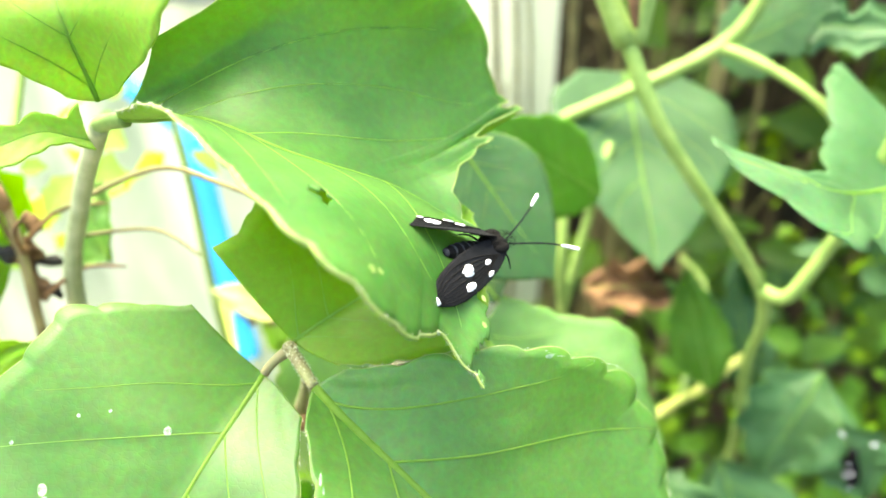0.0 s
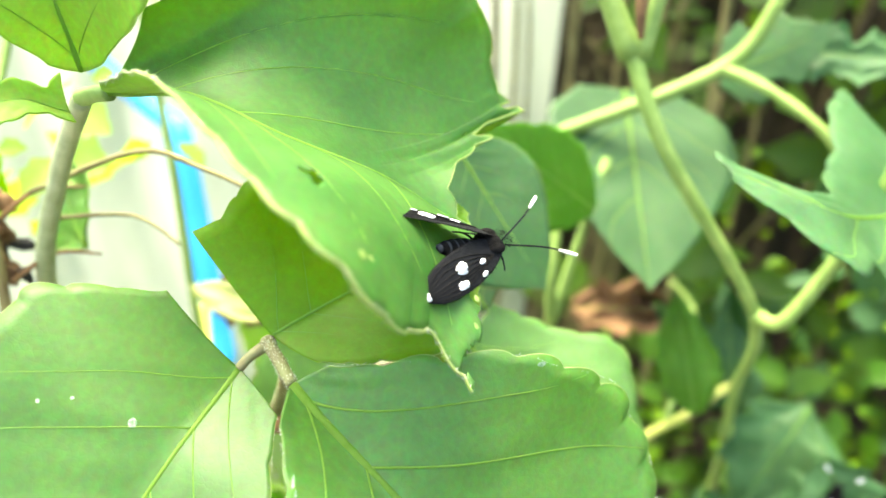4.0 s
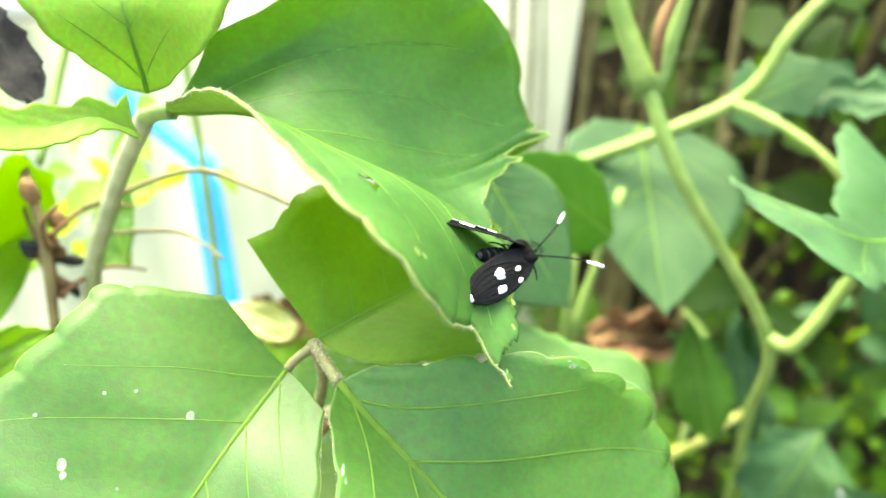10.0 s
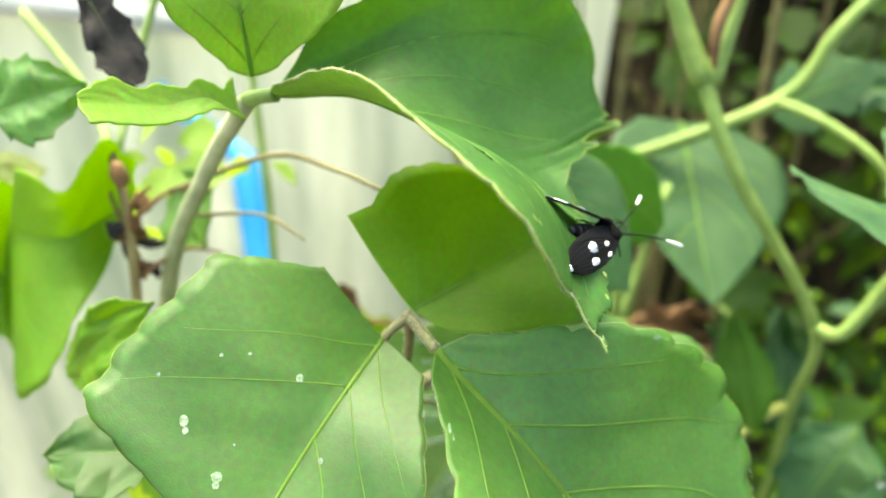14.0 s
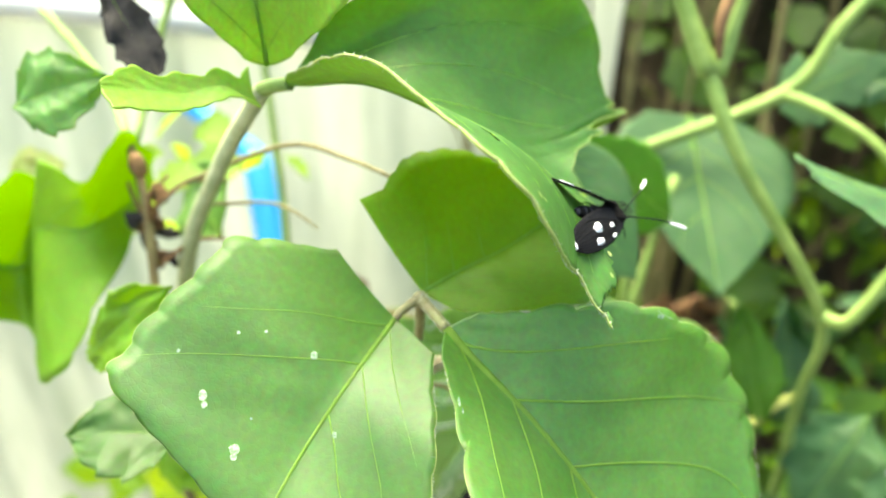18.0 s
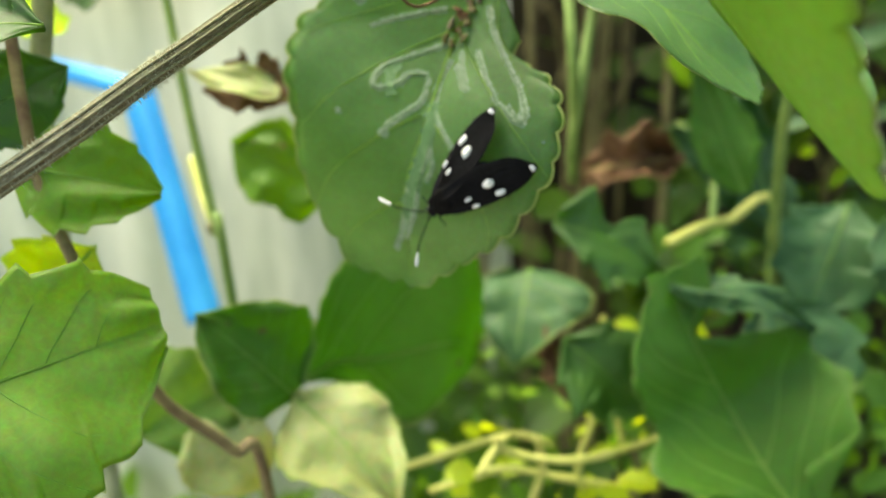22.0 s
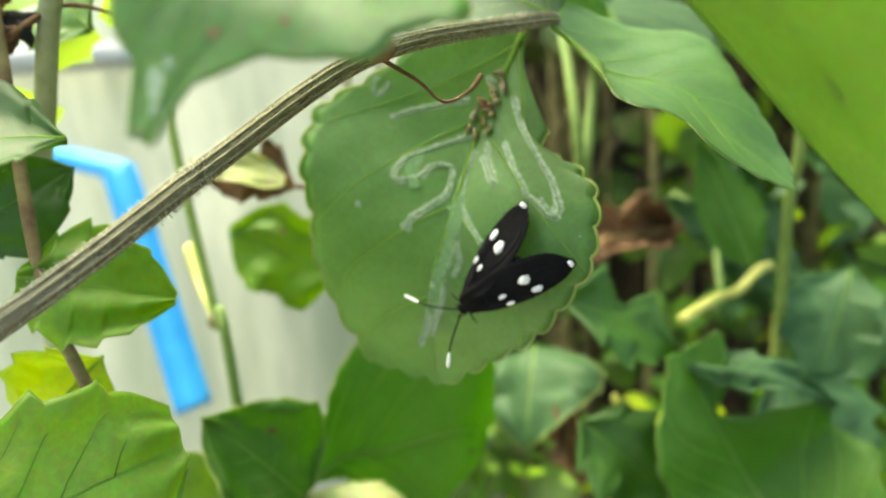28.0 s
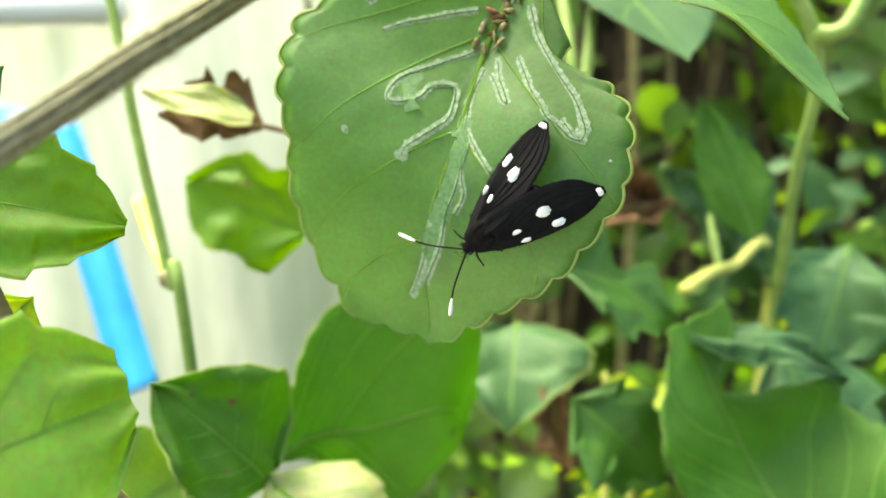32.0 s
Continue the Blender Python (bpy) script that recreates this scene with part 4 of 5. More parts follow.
    leaf(o, pale, YELLOW, label="curled pale green leaf")
    stalk(o, [(-0.0491, 0.1581, 0.7679), (-0.035, 0.165, 0.762), (-0.02, 0.172, 0.75)], [0.0006, 0.0006, 0.0006], BROWN, "petiole")


def cane():
    o = thing("cane", (-0.060, 0.125, 0.0), "thin green cane with reddish joint before the pale wall", "stem")
    stalk(o, [(-0.060, 0.125, -0.01), (-0.063, 0.133, 0.4), (-0.0660, 0.1410, 0.7110), (-0.0715, 0.1530, 0.7352), (-0.0780, 0.1650, 0.7659), (-0.0850, 0.1800, 0.8044), (-0.100, 0.205, 0.87)], [0.0015, 0.0014, 0.0013, 0.0012, 0.0011], STEM, "stem", steps=8)
    stalk(o, [(-0.0715, 0.1530, 0.7352), (-0.0790, 0.1690, 0.7400), (-0.0835, 0.1790, 0.7470)], [0.0013, 0.0018, 0.0020], YSTEM, "branch")
    j = bmesh.new()
    bmesh.ops.create_icosphere(j, subdivisions=2, radius=0.0024)
    for v in j.verts:
        v.co = v.co * (1 + 0.2 * noise.noise(v.co * 800)) + V(-0.0715, 0.1530, 0.7352) - o.location
    part("joint", j, PINK, o, "reddish swollen joint")


# Yellow stem colour raised bright; sun on the low twigs is put into it.
YSTEM = plain_material("stem_yellow", (0.38, 0.42, 0.08), (0.58, 0.58, 0.17), 120, 0.6, 0.3)


def vine_left():
    o = thing("vine_left", (-0.07, 0.13, 0.0), "chewed green vine leaves and twigs against bright wall", "vine", "vines")
    stalk(o, [(-0.070, 0.130, -0.01), (-0.058, 0.118, 0.5), (-0.0545, 0.1120, 0.6780), (-0.0590, 0.1050, 0.6990), (-0.0690, 0.0975, 0.7180), (-0.0735, 0.0921, 0.7407), (-0.0776, 0.0915, 0.7536), (-0.0830, 0.0965, 0.7720), (-0.0905, 0.1160, 0.8193), (-0.0980, 0.1250, 0.8350)], [0.0014, 0.0014, 0.0012, 0.0012, 0.0011], REDSTEM, "stem", steps=8)
    for k, (base, tp, up, l, r, mat) in enumerate((
            ((-0.0905, 0.0520, 0.7440), (-0.0578, 0.0795, 0.7450), (0.45, -0.75, 0.48), [0.1, 0.36, 0.42, 0.34, 0.36, 0.33, 0.28, 0.16], [0.1, 0.5, 0.62, 0.60, 0.48, 0.42, 0.28, 0.10], BACKLIT),
            ((-0.0860, 0.0945, 0.7700), (-0.0616, 0.0990, 0.7628), (0.27, -0.80, 0.5), [0.1, 0.28, 0.4, 0.42, 0.38, 0.32, 0.22, 0.05], [0.1, 0.3, 0.4, 0.42, 0.38, 0.30, 0.20, 0.05], FRESH),
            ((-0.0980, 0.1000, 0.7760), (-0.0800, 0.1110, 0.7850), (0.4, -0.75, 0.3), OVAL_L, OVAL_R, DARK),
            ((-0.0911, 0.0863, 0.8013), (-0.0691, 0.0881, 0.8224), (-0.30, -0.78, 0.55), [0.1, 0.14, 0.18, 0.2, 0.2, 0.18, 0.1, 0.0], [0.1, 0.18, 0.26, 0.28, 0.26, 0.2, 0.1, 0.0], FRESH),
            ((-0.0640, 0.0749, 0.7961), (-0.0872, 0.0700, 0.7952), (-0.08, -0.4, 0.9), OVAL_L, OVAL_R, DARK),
            ((-0.1073, 0.1036, 0.8497), (-0.0892, 0.1102, 0.8560), (0.13, -0.83, 0.55), OVAL_L, OVAL_R, GREY_GREEN),
            ((-0.0789, 0.1272, 0.8084), (-0.0931, 0.1460, 0.8188), (-0.47, -0.62, 0.53), OVAL_L, OVAL_R, GREY_GREEN),
            ((-0.1560, 0.1495, 0.8029), (-0.1400, 0.1549, 0.8080), (0.13, -0.83, 0.55), OVAL_L, OVAL_R, YELLOW),
            ((-0.0770, 0.1000, 0.7520), (-0.0960, 0.1015, 0.7350), (0.3, -0.8, 0.3), OVAL_L, OVAL_R, SUNLIT))):
        bites = ((0.30, 1, 0.03, 0.10),) if k == 0 else ()
        leaf(o, Blade(base, tp, up, l, r, fold=(8, 8), arch=0.05, teeth=(5, 0.17), bites=bites, wave=0.10, seed=40 + k), mat, nu=120, nv=16, vein_size=1.4)
    lobed = Sheet((-0.14389, 0.10513, 0.80577), (-0.09821, 0.13186, 0.81732), (0.211, -0.889, 0.407),
                 [0.251, 0.385, 0.378, 0.364, 0.33, 0.284, 0.237, 0.387, 0.206], [0.209, 0.275, 0.305, 0.496, 0.656, 0.589, 0.346, 0.196, 0.005],
                 back=(-0.353, -0.061), teeth=(6, 0.06), wave=0.02, seed=43).shaped(([17, 28.3], [18, 12.5]), ([24.3], [15.6]), ([0.371], [-0.214]), [-0.285, 0.137, 0.294], [0.159, 0.02, 0.081])
    leaf(o, lobed, FRESH, nu=110, nv=14, vein_size=1.2, label="large lobed leaf lit from behind")
    dry = Blade((-0.0895, 0.1165, 0.8710), (-0.0780, 0.1104, 0.8570), (0.3, -0.8, 0.5), [0.1, 0.2, 0.22, 0.26, 0.25, 0.24, 0.2, 0.1], [0.1, 0.15, 0.22, 0.26, 0.25, 0.26, 0.2, 0.1], curl=(60, 60), wave=0.12, teeth=(4, 0.2), seed=55)
    leaf(o, dry, DRYBLACK, veins=1, label="shrivelled blackened leaf")
    stalk(o, [(-0.1393, 0.1601, 0.8516), (-0.1144, 0.1441, 0.8395), (-0.0990, 0.1270, 0.8330)], [0.0012, 0.0012, 0.0012], STEM, "twig")
    stalk(o, [(-0.1020, 0.1750, 0.8700), (-0.1080, 0.1600, 0.8430), (-0.1060, 0.1400, 0.8250)], [0.0011, 0.0011, 0.001], STEM, "twig")
    for pts in ([(-0.0905, 0.1180, 0.8200), (-0.0830, 0.1230, 0.8260), (-0.0760, 0.1290, 0.8240)], [(-0.0890, 0.1150, 0.8120), (-0.0960, 0.1200, 0.8220), (-0.1010, 0.1260, 0.8240)],
                [(-0.0880, 0.1130, 0.8080), (-0.0800, 0.1190, 0.8130), (-0.0720, 0.1230, 0.8110)], [(-0.0900, 0.1160, 0.8180), (-0.0860, 0.1120, 0.8280), (-0.0800, 0.1110, 0.8340)]):
        stalk(o, pts, [0.0007, 0.0005, 0.0003], BROWN, "dry_twig")
    for k in range(14):
        c = V(-0.0905, 0.118, 0.815) + V(random.gauss(0, 0.0022), random.gauss(0, 0.0022), random.gauss(0, 0.006))
        bm = bmesh.new()
        bmesh.ops.create_icosphere(bm, subdivisions=2, radius=random.uniform(0.0012, 0.0026))
        long = random.uniform(0.5, 1.6)
        for v in bm.verts:
            v.co = Vector((v.co.x * long, v.co.y * 0.6, v.co.z / long)) * (1 + 0.7 * noise.noise(v.co * 900 + c * 300)) + c - o.location
        part("withered_bloom", bm, random.choice((BROWN, DRYBLACK, BROWN)), o, "withered brown flower cluster")


def vine_right():
    o = thing("vine_right", (0.085, 0.20, 0.0), "lobed climbing leaves in front of a dark bank", "vine", "vines")
    stalk(o, [(0.085, 0.200, -0.01), (0.10, 0.21, 0.5), (0.1027, 0.2111, 0.7000), (0.0750, 0.1850, 0.7200), (0.0520, 0.1620, 0.7232)], [0.0016, 0.0016, 0.0016, 0.0015, 0.0017], YSTEM, "stem", steps=8)
    stalk(o, [(0.0703, 0.1821, 0.7220), (0.0806, 0.2211, 0.7331), (0.0716, 0.2340, 0.7391)], [0.0012, 0.0010, 0.0009], STEM, "branch")
    for k, (base, tp, up, l, r, mat) in enumerate((
            ((0.0860, 0.1760, 0.6990), (0.1020, 0.1540, 0.6620), (0.06, -0.77, 0.64), OVAL_L, OVAL_R, TEAL),
            ((0.0478, 0.1541, 0.7151), (0.0887, 0.1451, 0.7048), (0.19, -0.45, 0.85), [0.02, 0.1, 0.14, 0.16, 0.15, 0.12, 0.06, 0.0], [0.02, 0.1, 0.14, 0.15, 0.14, 0.1, 0.05, 0.0], TEAL),
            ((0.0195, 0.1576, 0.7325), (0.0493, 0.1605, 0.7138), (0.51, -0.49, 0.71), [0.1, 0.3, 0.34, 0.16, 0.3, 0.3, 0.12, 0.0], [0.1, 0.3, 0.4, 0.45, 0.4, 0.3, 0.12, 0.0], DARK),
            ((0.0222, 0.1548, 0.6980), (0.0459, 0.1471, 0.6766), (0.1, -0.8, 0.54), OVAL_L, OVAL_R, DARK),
            ((0.0648, 0.2143, 0.7432), (0.1035, 0.2151, 0.6974), (0.45, -0.67, 0.50), [0.02, 0.08, 0.14, 0.2, 0.16, 0.2, 0.1, 0.0], [0.02, 0.08, 0.14, 0.2, 0.16, 0.2, 0.1, 0.0], TEAL),
            ((0.1200, 0.2000, 0.7200), (0.1010, 0.1800, 0.6850), (-0.1, -0.7, 0.6), OVAL_L, OVAL_R, TEAL),
            ((0.1180, 0.1750, 0.7240), (0.1300, 0.1650, 0.7000), (-0.2, -0.7, 0.7), OVAL_L, OVAL_R, TEAL))):
        leaf(o, Blade(base, tp, up, l, r, fold=(8, 8), arch=0.07, teeth=(4, 0.35), wave=0.12, seed=60 + k), mat)
    folded = Sheet((0.08743, 0.11674, 0.65431), (0.04905, 0.15362, 0.71781), (0.000, -0.785, 0.619),
                  [0.177, 0.276, 0.362, 0.429, 0.338, 0.334, 0.292, 0.185, 0.073], [0.059, 0.282, 0.321, 0.382, 0.326, 0.321, 0.032, 0.116, 0.128],
                  back=(-0.296, -0.258), teeth=(8, 0.05), wave=0.01, seed=60, rib=0.008).shaped(([28, 22.8], [22.4, 17.6]), ([8.5], [0.1]), ([0.13], [-0.002]), [-0.051, -0.133, -0.033], [-0.025, -0.002, -0.022])
    leaf(o, folded, DEEP, veins=6, vein_size=1.2, nu=110, label="long leaf folded along its midrib, one half ribbed")
    dry = Blade((0.0380, 0.2300, 0.7240), (0.0760, 0.2320, 0.7270), (0.1, -0.7, 0.6), [0.1, 0.2, 0.34, 0.22, 0.36, 0.24, 0.16, 0.04], [0.1, 0.3, 0.2, 0.36, 0.22, 0.3, 0.12, 0.04], curl=(90, 120), wave=0.35, teeth=(6, 0.35), seed=70)
    leaf(o, dry, BROWN, veins=3, label="dead brown leaf")
    rust = Blade((0.0215, 0.1780, 0.6905), (0.0275, 0.1755, 0.6620), (0.1, -0.9, 0.3), [0.1, 0.2, 0.16, 0.24, 0.2, 0.14, 0.1, 0.0], [0.1, 0.14, 0.24, 0.2, 0.26, 0.2, 0.1, 0.0], curl=(60, 50), wave=0.3, teeth=(5, 0.3), seed=71)
    leaf(o, rust, BROWN, veins=2, label="withered rust-brown leaf")
    for pts in ([(-0.0255, 0.1438, 0.6618), (-0.009, 0.1456, 0.6665), (0.008, 0.1514, 0.6674), (0.020, 0.156, 0.660)],
                [(0.0016, 0.1345, 0.6792), (0.006, 0.1371, 0.672), (0.0255, 0.1362, 0.6697), (0.0501, 0.1467, 0.6689)],
                [(-0.0034, 0.1264, 0.6723), (0.0035, 0.137, 0.676), (0.008, 0.1514, 0.6674)],
                [(-0.0180, 0.1500, 0.6480), (0.004, 0.1500, 0.6560), (0.022, 0.1480, 0.6540), (0.046, 0.1500, 0.6470)],
                [(0.0120, 0.1460, 0.6440), (0.016, 0.1450, 0.6600), (0.014, 0.1440, 0.6720)],
                [(0.0300, 0.1500, 0.6430), (0.027, 0.1490, 0.6580), (0.031, 0.1500, 0.6740), (0.028, 0.152, 0.684)],
                [(0.0377, 0.1772, 0.6923), (0.0389, 0.1748, 0.6862), (0.0387, 0.1603, 0.6765), (0.041, 0.1548, 0.660)]):
        stalk(o, pts, [0.0009, 0.0013, 0.0010, 0.0012, 0.0008], YSTEM, "twig", label="yellow-green twig coloured bright as sunlit")
    for pts in ([(0.0257, 0.2003, 0.80), (0.0270, 0.1812, 0.7686), (0.03, 0.2, 0.73)], [(0.0386, 0.2099, 0.80), (0.0300, 0.1850, 0.7650), (0.028, 0.19, 0.74)]):
        stalk(o, pts, [0.0014, 0.0016, 0.0014], STEM, "tendril")


vine_forked()
vine_low()
cane()
vine_left()
vine_right()


# ---- blue strap on the wall ----
def blue_strap():
    """Ribbed blue plastic webbing: one length hangs, another crosses."""
    for name, a, b, wide, lab in (("blue_strap", V(-0.1400, 0.2810, 0.7490), V(-0.1055, 0.2216, 0.6718), 0.012, "hanging length of ribbed bright blue plastic webbing"),
                                  ("blue_strap", V(-0.2150, 0.3400, 0.7540), V(-0.1378, 0.2827, 0.7480), 0.008, "taut length of bright blue plastic webbing")):
        o = thing(name, a, lab, "strap", "blue straps")
        d = b - a
        y = d.normalized()
        x = y.cross(Vector((0, -0.8, 0.6))).normalized()
        z = x.cross(y)
        bm = bmesh.new()
        n = 60
        rings = []
        for k in range(n + 1):
            p = a + d * k / n
            t = 0.0010 + 0.0014 * (k % 2)
            rings.append([bm.verts.new(p + x * sx * wide / 2 + z * sz * t - a) for sx, sz in ((-1, -1), (1, -1), (1, 1), (-1, 1))])
        for r0, r1 in zip(rings, rings[1:]):
            for m in range(4):
                bm.faces.new((r0[m], r0[(m + 1) % 4], r1[(m + 1) % 4], r1[m]))
        bm.faces.new(rings[0][::-1])
        bm.faces.new(rings[-1])
        part("webbing", bm, BLUE, o)
        for e in (-1, 1):
            part("hem", tube([a + x * e * wide / 2, (a + b) / 2 + x * e * wide / 2, b + x * e * wide / 2], [0.0011, 0.0011], 6, 6, origin=a), BLUE, o)


blue_strap()


# ---- weeds filling the shade ----
def weeds(name, spots, count, size, material, label, seed):
    """Loose small leaves on thin stems."""
    rnd = random.Random(seed)
    verts, faces = [], []
    for _ in range(count):
        x0, x1, y0, y1, z0, z1 = spots[rnd.randrange(len(spots))]
        c = V(rnd.uniform(x0, x1), rnd.uniform(y0, y1), rnd.uniform(z0, z1))
        L = size * rnd.uniform(0.5, 1.3)
        y = V(rnd.gauss(0, 1), rnd.gauss(0, 0.6), rnd.gauss(-0.2, 0.7)).normalized()
        z = V(rnd.gauss(0, 0.5), rnd.gauss(-0.5, 0.4), 0.8)
        z = (z - y * z.dot(y)).normalized()
        x = y.cross(z)
        w = rnd.uniform(0.25, 0.45)
        base = len(verts)
        for i in range(7):
            u = i / 6
            ww = w * L * math.sin(math.pi * min(1, u * 0.92 + 0.06)) ** 0.8 * (1 + 0.12 * (-1) ** i)
            s = c + y * (u * L) - z * (0.25 * L * u * u)
            for q in (-1, -0.5, 0, 0.5, 1):
                verts.append(s + x * q * ww + z * (0.25 * abs(q) * ww))
        for i in range(6):
            for j in range(4):
                a = base + i * 5 + j
                faces.append((a, a + 1, a + 6, a + 5))
    me = bpy.data.meshes.new(name)
    me.from_pydata([tuple(v) for v in verts], [], faces)
    me.materials.append(material)
    me.polygons.foreach_set("use_smooth", [True] * len(me.polygons))
    tagged(new(name, me), label, "weeds", kind="stuff")


def stems(spots, count, radius, material, label, group, seed):
    """Upright dead weed stalks, each one standing in the soil."""
    rnd = random.Random(seed)
    for _ in range(count):
        x0, x1, y0, y1, top = spots[rnd.randrange(len(spots))]
        x, y = rnd.uniform(x0, x1), rnd.uniform(y0, y1)
        rr = radius * rnd.uniform(0.5, 1.3)
        o = thing("weed_stem", (x, y, 0.0), label, "stem", group)
        pts = [V(x + rnd.gauss(0, 0.02), y + 0.02, -0.01)]
        for k in range(1, 5):
            pts.append(V(x + rnd.gauss(0, 0.012), y + rnd.gauss(0, 0.01), top * k / 4))
        part("stalk", tube(pts, [rr, rr * 0.9, rr * 0.6], 6, 4, origin=o.location), material, o)
        for k in (2, 3):
            q = pts[k] + V(rnd.gauss(0, 0.03), rnd.gauss(0, 0.02), 0.06)
            part("side_twig", tube([pts[k], (pts[k] + q) / 2 + V(0, 0, 0.008), q], [rr * 0.5, rr * 0.4, rr * 0.25], 5, 3, origin=o.location), material, o)


weeds("weed_leaves", [(0.02, 0.45, 0.28, 0.48, 0.35, 0.80), (0.08, 0.30, 0.27, 0.40, 0.50, 0.80), (-0.035, 0.04, 0.22, 0.335, 0.42, 0.655)], 480, 0.026, WEED, "green weeds coloured dim for shade against the dark bank", 5)
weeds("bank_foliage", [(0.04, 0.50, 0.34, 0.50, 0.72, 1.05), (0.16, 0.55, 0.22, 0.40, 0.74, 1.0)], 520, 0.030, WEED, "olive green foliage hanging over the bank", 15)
weeds("weed_sprigs", [(-0.03, 0.20, 0.19, 0.30, 0.52, 0.645), (0.05, 0.25, 0.20, 0.30, 0.55, 0.69)], 300, 0.013, DEEP, "small green weed sprigs", 6)
weeds("yellow_sprigs", [(-0.02, 0.10, 0.19, 0.28, 0.54, 0.66), (0.10, 0.22, 0.25, 0.34, 0.62, 0.75)], 170, 0.0065, FRESH, "tiny yellow-green sprigs lit by sun", 7)
weeds("lit_sprigs", [(-0.02, 0.05, 0.135, 0.185, 0.640, 0.668), (0.03, 0.07, 0.15, 0.20, 0.66, 0.69)], 45, 0.009, SUNLIT, "yellow-green sprigs coloured as sunlit among the low twigs", 16)
weeds("wall_foot_weeds", [(-0.30, -0.02, 0.24, 0.34, 0.36, 0.50)], 310, 0.028, FRESH, "green weeds at the foot of the wall", 8)
weeds("wall_sprigs", [(-0.118, -0.078, 0.135, 0.185, 0.796, 0.832)], 16, 0.014, UNDERSIDE, "pale green sprigs between the vine and the wall", 18)
weeds("dull_weeds", [(0.11, 0.24, 0.23, 0.34, 0.63, 0.76)], 45, 0.022, TEAL, "dull green weeds below the forked vine", 17)
stems([(-0.03, 0.03, 0.30, 0.335, 0.95)], 7, 0.0022, DRYSTEM, "yellowed thin stalk before the pale wall", "yellowed stalks", 19)
stems([(0.05, 0.09, 0.32, 0.40, 0.95), (0.09, 0.35, 0.32, 0.46, 0.9)], 20, 0.0026, DRYSTEM, "yellowed upright weed stalk with thin twigs", "yellowed stalks", 9)
stems([(0.03, 0.35, 0.36, 0.47, 0.95)], 40, 0.0022, DARKSTALK, "brown dead upright stalk before the earth bank", "brown stalks", 10)



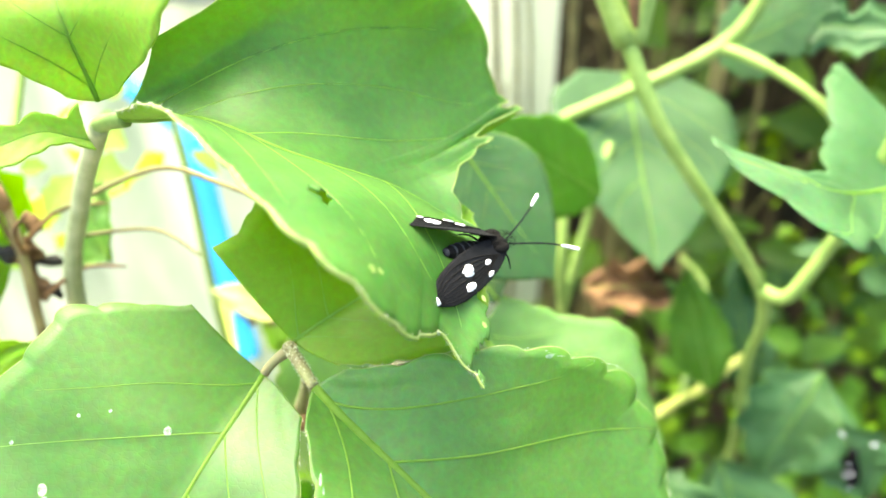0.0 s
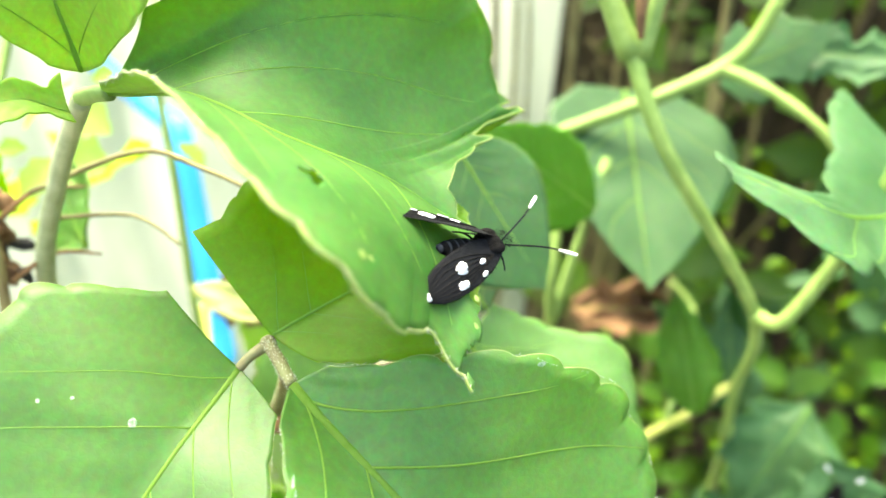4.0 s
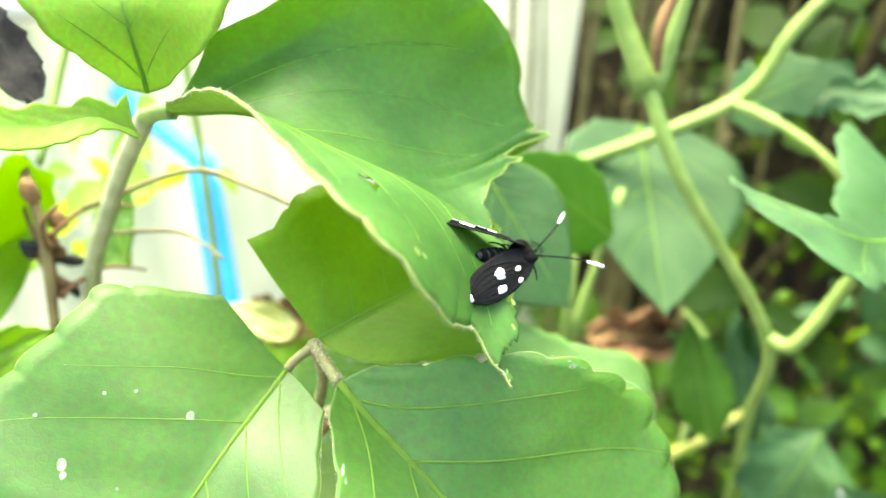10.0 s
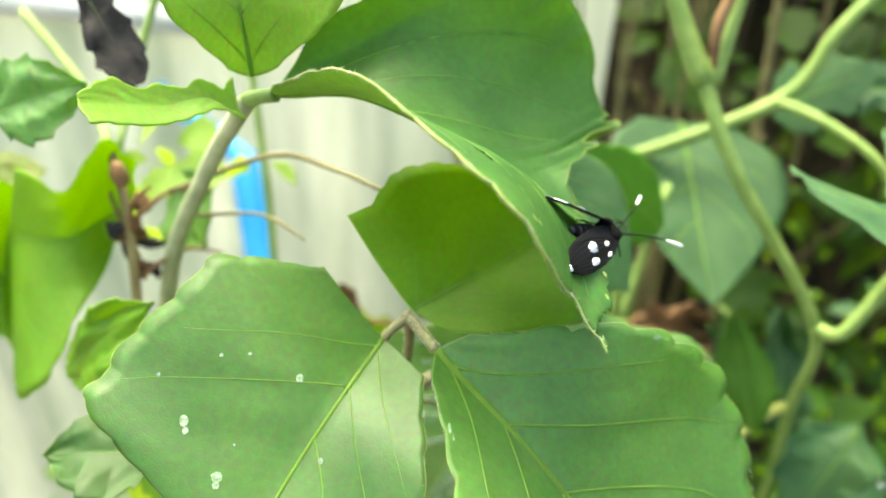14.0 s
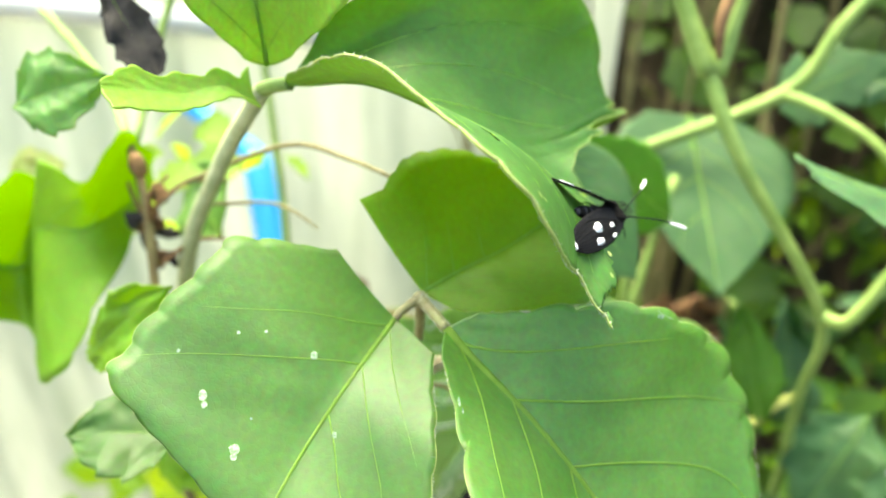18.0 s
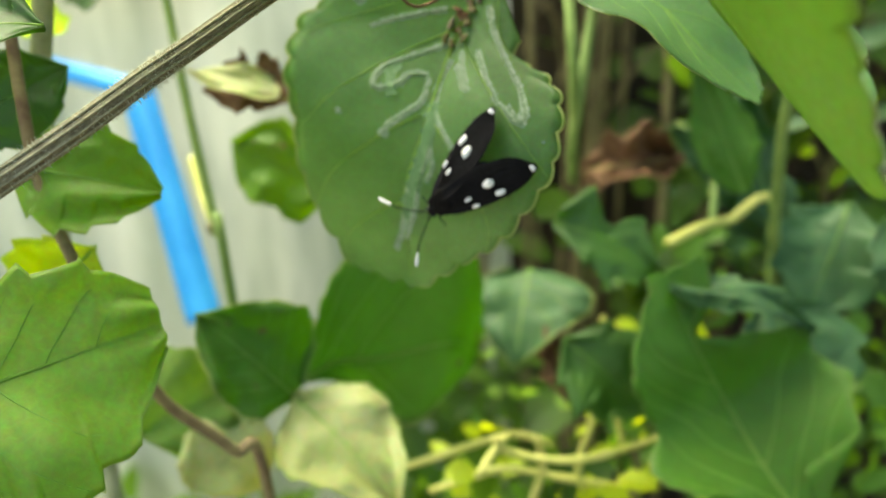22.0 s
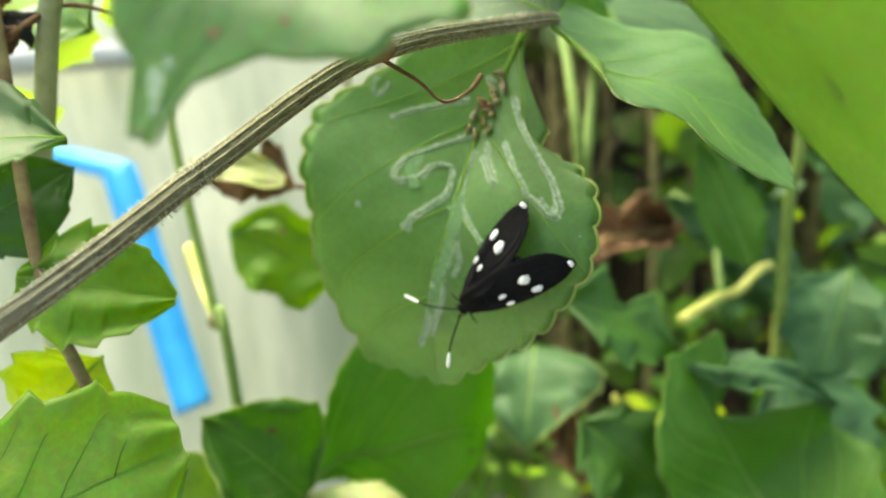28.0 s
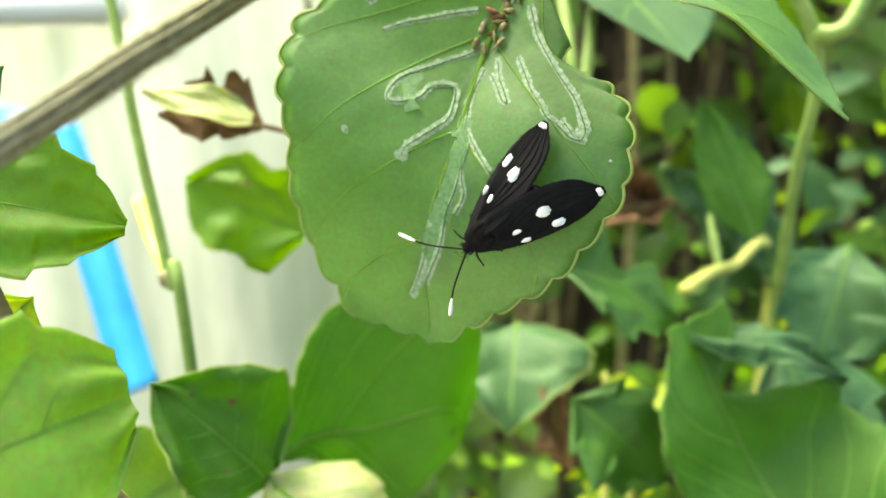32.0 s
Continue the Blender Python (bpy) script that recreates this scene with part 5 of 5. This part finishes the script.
# ---- moths ----
def moth(head, tip_l, tip_r, up, label, normal_l=None, normal_r=None, ant_l=None, ant_r=None, size=0.0216, lean=1.0, broad=1.0):
    """Black moth at rest; tips are its two forewing tips."""
    o = thing("moth", head, label, "moth", "black moths")
    head, tl, tr, up = V(head), V(tip_l), V(tip_r), V(up).normalized()
    fwd = (head - (tl + tr) / 2).normalized()
    up = (up - fwd * up.dot(fwd)).normalized()
    rt = fwd.cross(up)

    def P(x, y, z):
        return head + (rt * x + fwd * y + up * z) * size

    def egg(name, c, rx, ry, rz, mat, under=None):
        bm = bmesh.new()
        bmesh.ops.create_uvsphere(bm, u_segments=16, v_segments=10, radius=1.0)
        for v in bm.verts:
            v.co = P(c[0] + v.co.x * rx, c[1] + v.co.z * ry, c[2] + v.co.y * rz) - head
        return part(name, bm, mat, under or o)
    egg("head", (0, -0.035, 0.02), 0.050, 0.045, 0.045, FUZZ)
    for sx in (-1, 1):
        egg("eye", (sx * 0.036, -0.025, 0.032), 0.018, 0.02, 0.02, EYE_MAT)
    collar = egg("collar", (0, -0.085, 0.035), 0.078, 0.035, 0.058, BLACK)
    egg("thorax", (0, -0.18, 0.035), 0.105, 0.12, 0.085, FUZZ)
    for sx in (-1, 1):
        egg("shoulder_tuft", (sx * 0.062, -0.17, 0.075), 0.045, 0.095, 0.04, FUZZ)
    ab = egg("abdomen", (0, -0.46, 0.01), 0.066, 0.25, 0.06, FUZZ)
    for k in range(6):
        y = -0.34 - 0.068 * k
        q = math.sqrt(1 - ((y + 0.46) / 0.25) ** 2)
        egg("abdomen_ring", (0, y, 0.012), 0.068 * q, 0.024, 0.062 * q, GREYBAND, ab)
    hairs(collar, [P(0, 0.0, 0.07), P(0, -0.12, 0.11), P(0, -0.28, 0.10)], 420, 0.0004, "fuzz", FUZZ, 0.0011)
    for sx, tip, nrm in ((-1, tl, normal_l), (1, tr, normal_r)):
        shoulder = P(sx * 0.075, -0.12, 0.065)
        n = V(nrm) if nrm else (up + rt * sx * 0.18).normalized()
        outer, inner = [0.03, 0.07, 0.095, 0.11, 0.115, 0.11, 0.085, 0.02], [0.10, 0.185, 0.225, 0.235, 0.23, 0.21, 0.16, 0.03]
        inner, outer = [v * lean for v in inner], [v * broad for v in outer]
        w = Blade(shoulder, tip, n, inner if sx < 0 else outer, outer if sx < 0 else inner, fold=(-3, -3), arch=0.03, teeth=(1, 0.0), rib=0.0)
        fw = part("forewing", blade_mesh(w, head, 36, 8), BLACK, o)
        sol = fw.modifiers.new("thickness", "SOLIDIFY")
        sol.thickness, sol.offset = 0.00012, 0.0
        for k in range(7):
            ray = [w.at(0.12 + 0.84 * q, (k / 3 - 1) * 0.92 * q ** 0.5, 0.00011) for q in (0.0, 0.35, 0.7, 1.0)]
            part("wing_vein", tube(ray, [0.00010, 0.00009, 0.00006], 4, 3, origin=head), FUZZ, fw)
        for u, s, ru, rv in ((0.55, 0.25, 0.068, 0.042), (0.61, -0.52, 0.062, 0.032), (0.30, 0.02, 0.040, 0.026), (0.335, -0.74, 0.042, 0.018), (0.965, 0.0, 0.025, 0.045)):
            s = s * sx
            bm = bmesh.new()
            top = []
            m = 18
            for k in range(m):
                a = 2 * math.pi * k / m
                q = 0.88 + 0.30 * noise.noise((k * 1.3, u * 9, s * 5)) + 0.15 * noise.noise((k * 3.1, u * 19, s * 9))
                ww = w.width(u, s > 0) / w.length
                top.append(bm.verts.new(w.at(min(u + math.cos(a) * ru * q, 0.995), s + math.sin(a) * rv * q / max(ww, 0.05), 0.00026) - head))
            low = [bm.verts.new(v.co - w.z * 0.00026) for v in top]
            bm.faces.new(top)
            for k in range(m):
                bm.faces.new((top[k], low[k], low[(k + 1) % m], top[(k + 1) % m]))
            part("wing_spot", bm, WHITE, fw, "white wing spot")
        for side in (-1, 1):
            hairs(fw, [w.at(0.06 + 0.92 * k / 9, side) for k in range(10)], 170, 0.0004, "fringe", FUZZ)
        end = ant_l if sx < 0 else ant_r
        a0, a3 = P(sx * 0.02, 0.0, 0.05), V(end) if end else P(sx * 0.36, 0.34, 0.05)
        bow = (a0 + a3) / 2 + (fwd * 0.03 + up * 0.03) * size
        path = spline([a0, bow, a3], 12)
        cut = int(len(path) * 0.66)
        a = part("antenna", tube(path[:cut + 1:4] + [path[cut]], [0.00015, 0.00014, 0.00014], 6, 3, origin=head), BLACK, o)
        part("antenna_tip", tube([path[cut], path[(cut + len(path)) // 2], path[-1]], [0.00015, 0.00030, 0.00024], 8, 5, origin=head), WHITE, a, "white antenna tip")
        for k in range(3):
            y = -0.06 - 0.08 * k
            part("leg", tube([P(sx * 0.04, y, 0.0), P(sx * (0.10 + 0.02 * k), y + 0.03 - 0.05 * k, -0.01), P(sx * (0.17 + 0.01 * k), y + 0.05 - 0.10 * k, -0.06)], [0.0002, 0.00016, 0.0001], 6, 4, origin=head), BLACK, o)


moth((-0.0111, 0.1000, 0.7568), (0.0082, 0.0920, 0.7678), (0.0011, 0.1005, 0.7765), (-0.30, -0.93, 0.2), "black moth with white wing spots resting on a mined leaf",
     normal_r=(-0.61, -0.72, 0.67), ant_l=(-0.0141, 0.0955, 0.7478), ant_r=(-0.0213, 0.1050, 0.7583))
moth((0.0146, 0.0998, 0.8437), (-0.0039, 0.0856, 0.8581), (0.0068, 0.0778, 0.8498), (0.4, -0.15, 0.9), "black moth with white-tipped antennae on a folded leaf",
     normal_l=(0.16, 0.45, 0.87), normal_r=(0.6, -0.35, 0.68), ant_l=(0.0192, 0.1130, 0.8451), ant_r=(0.0269, 0.1035, 0.8413), lean=0.72, broad=1.0)
moth((0.1225, 0.1690, 0.7190), (0.1245, 0.1650, 0.7040), (0.1195, 0.1670, 0.7035), (-0.3, -0.8, 0.3), "black moth with pale spots on a distant leaf", size=0.015)
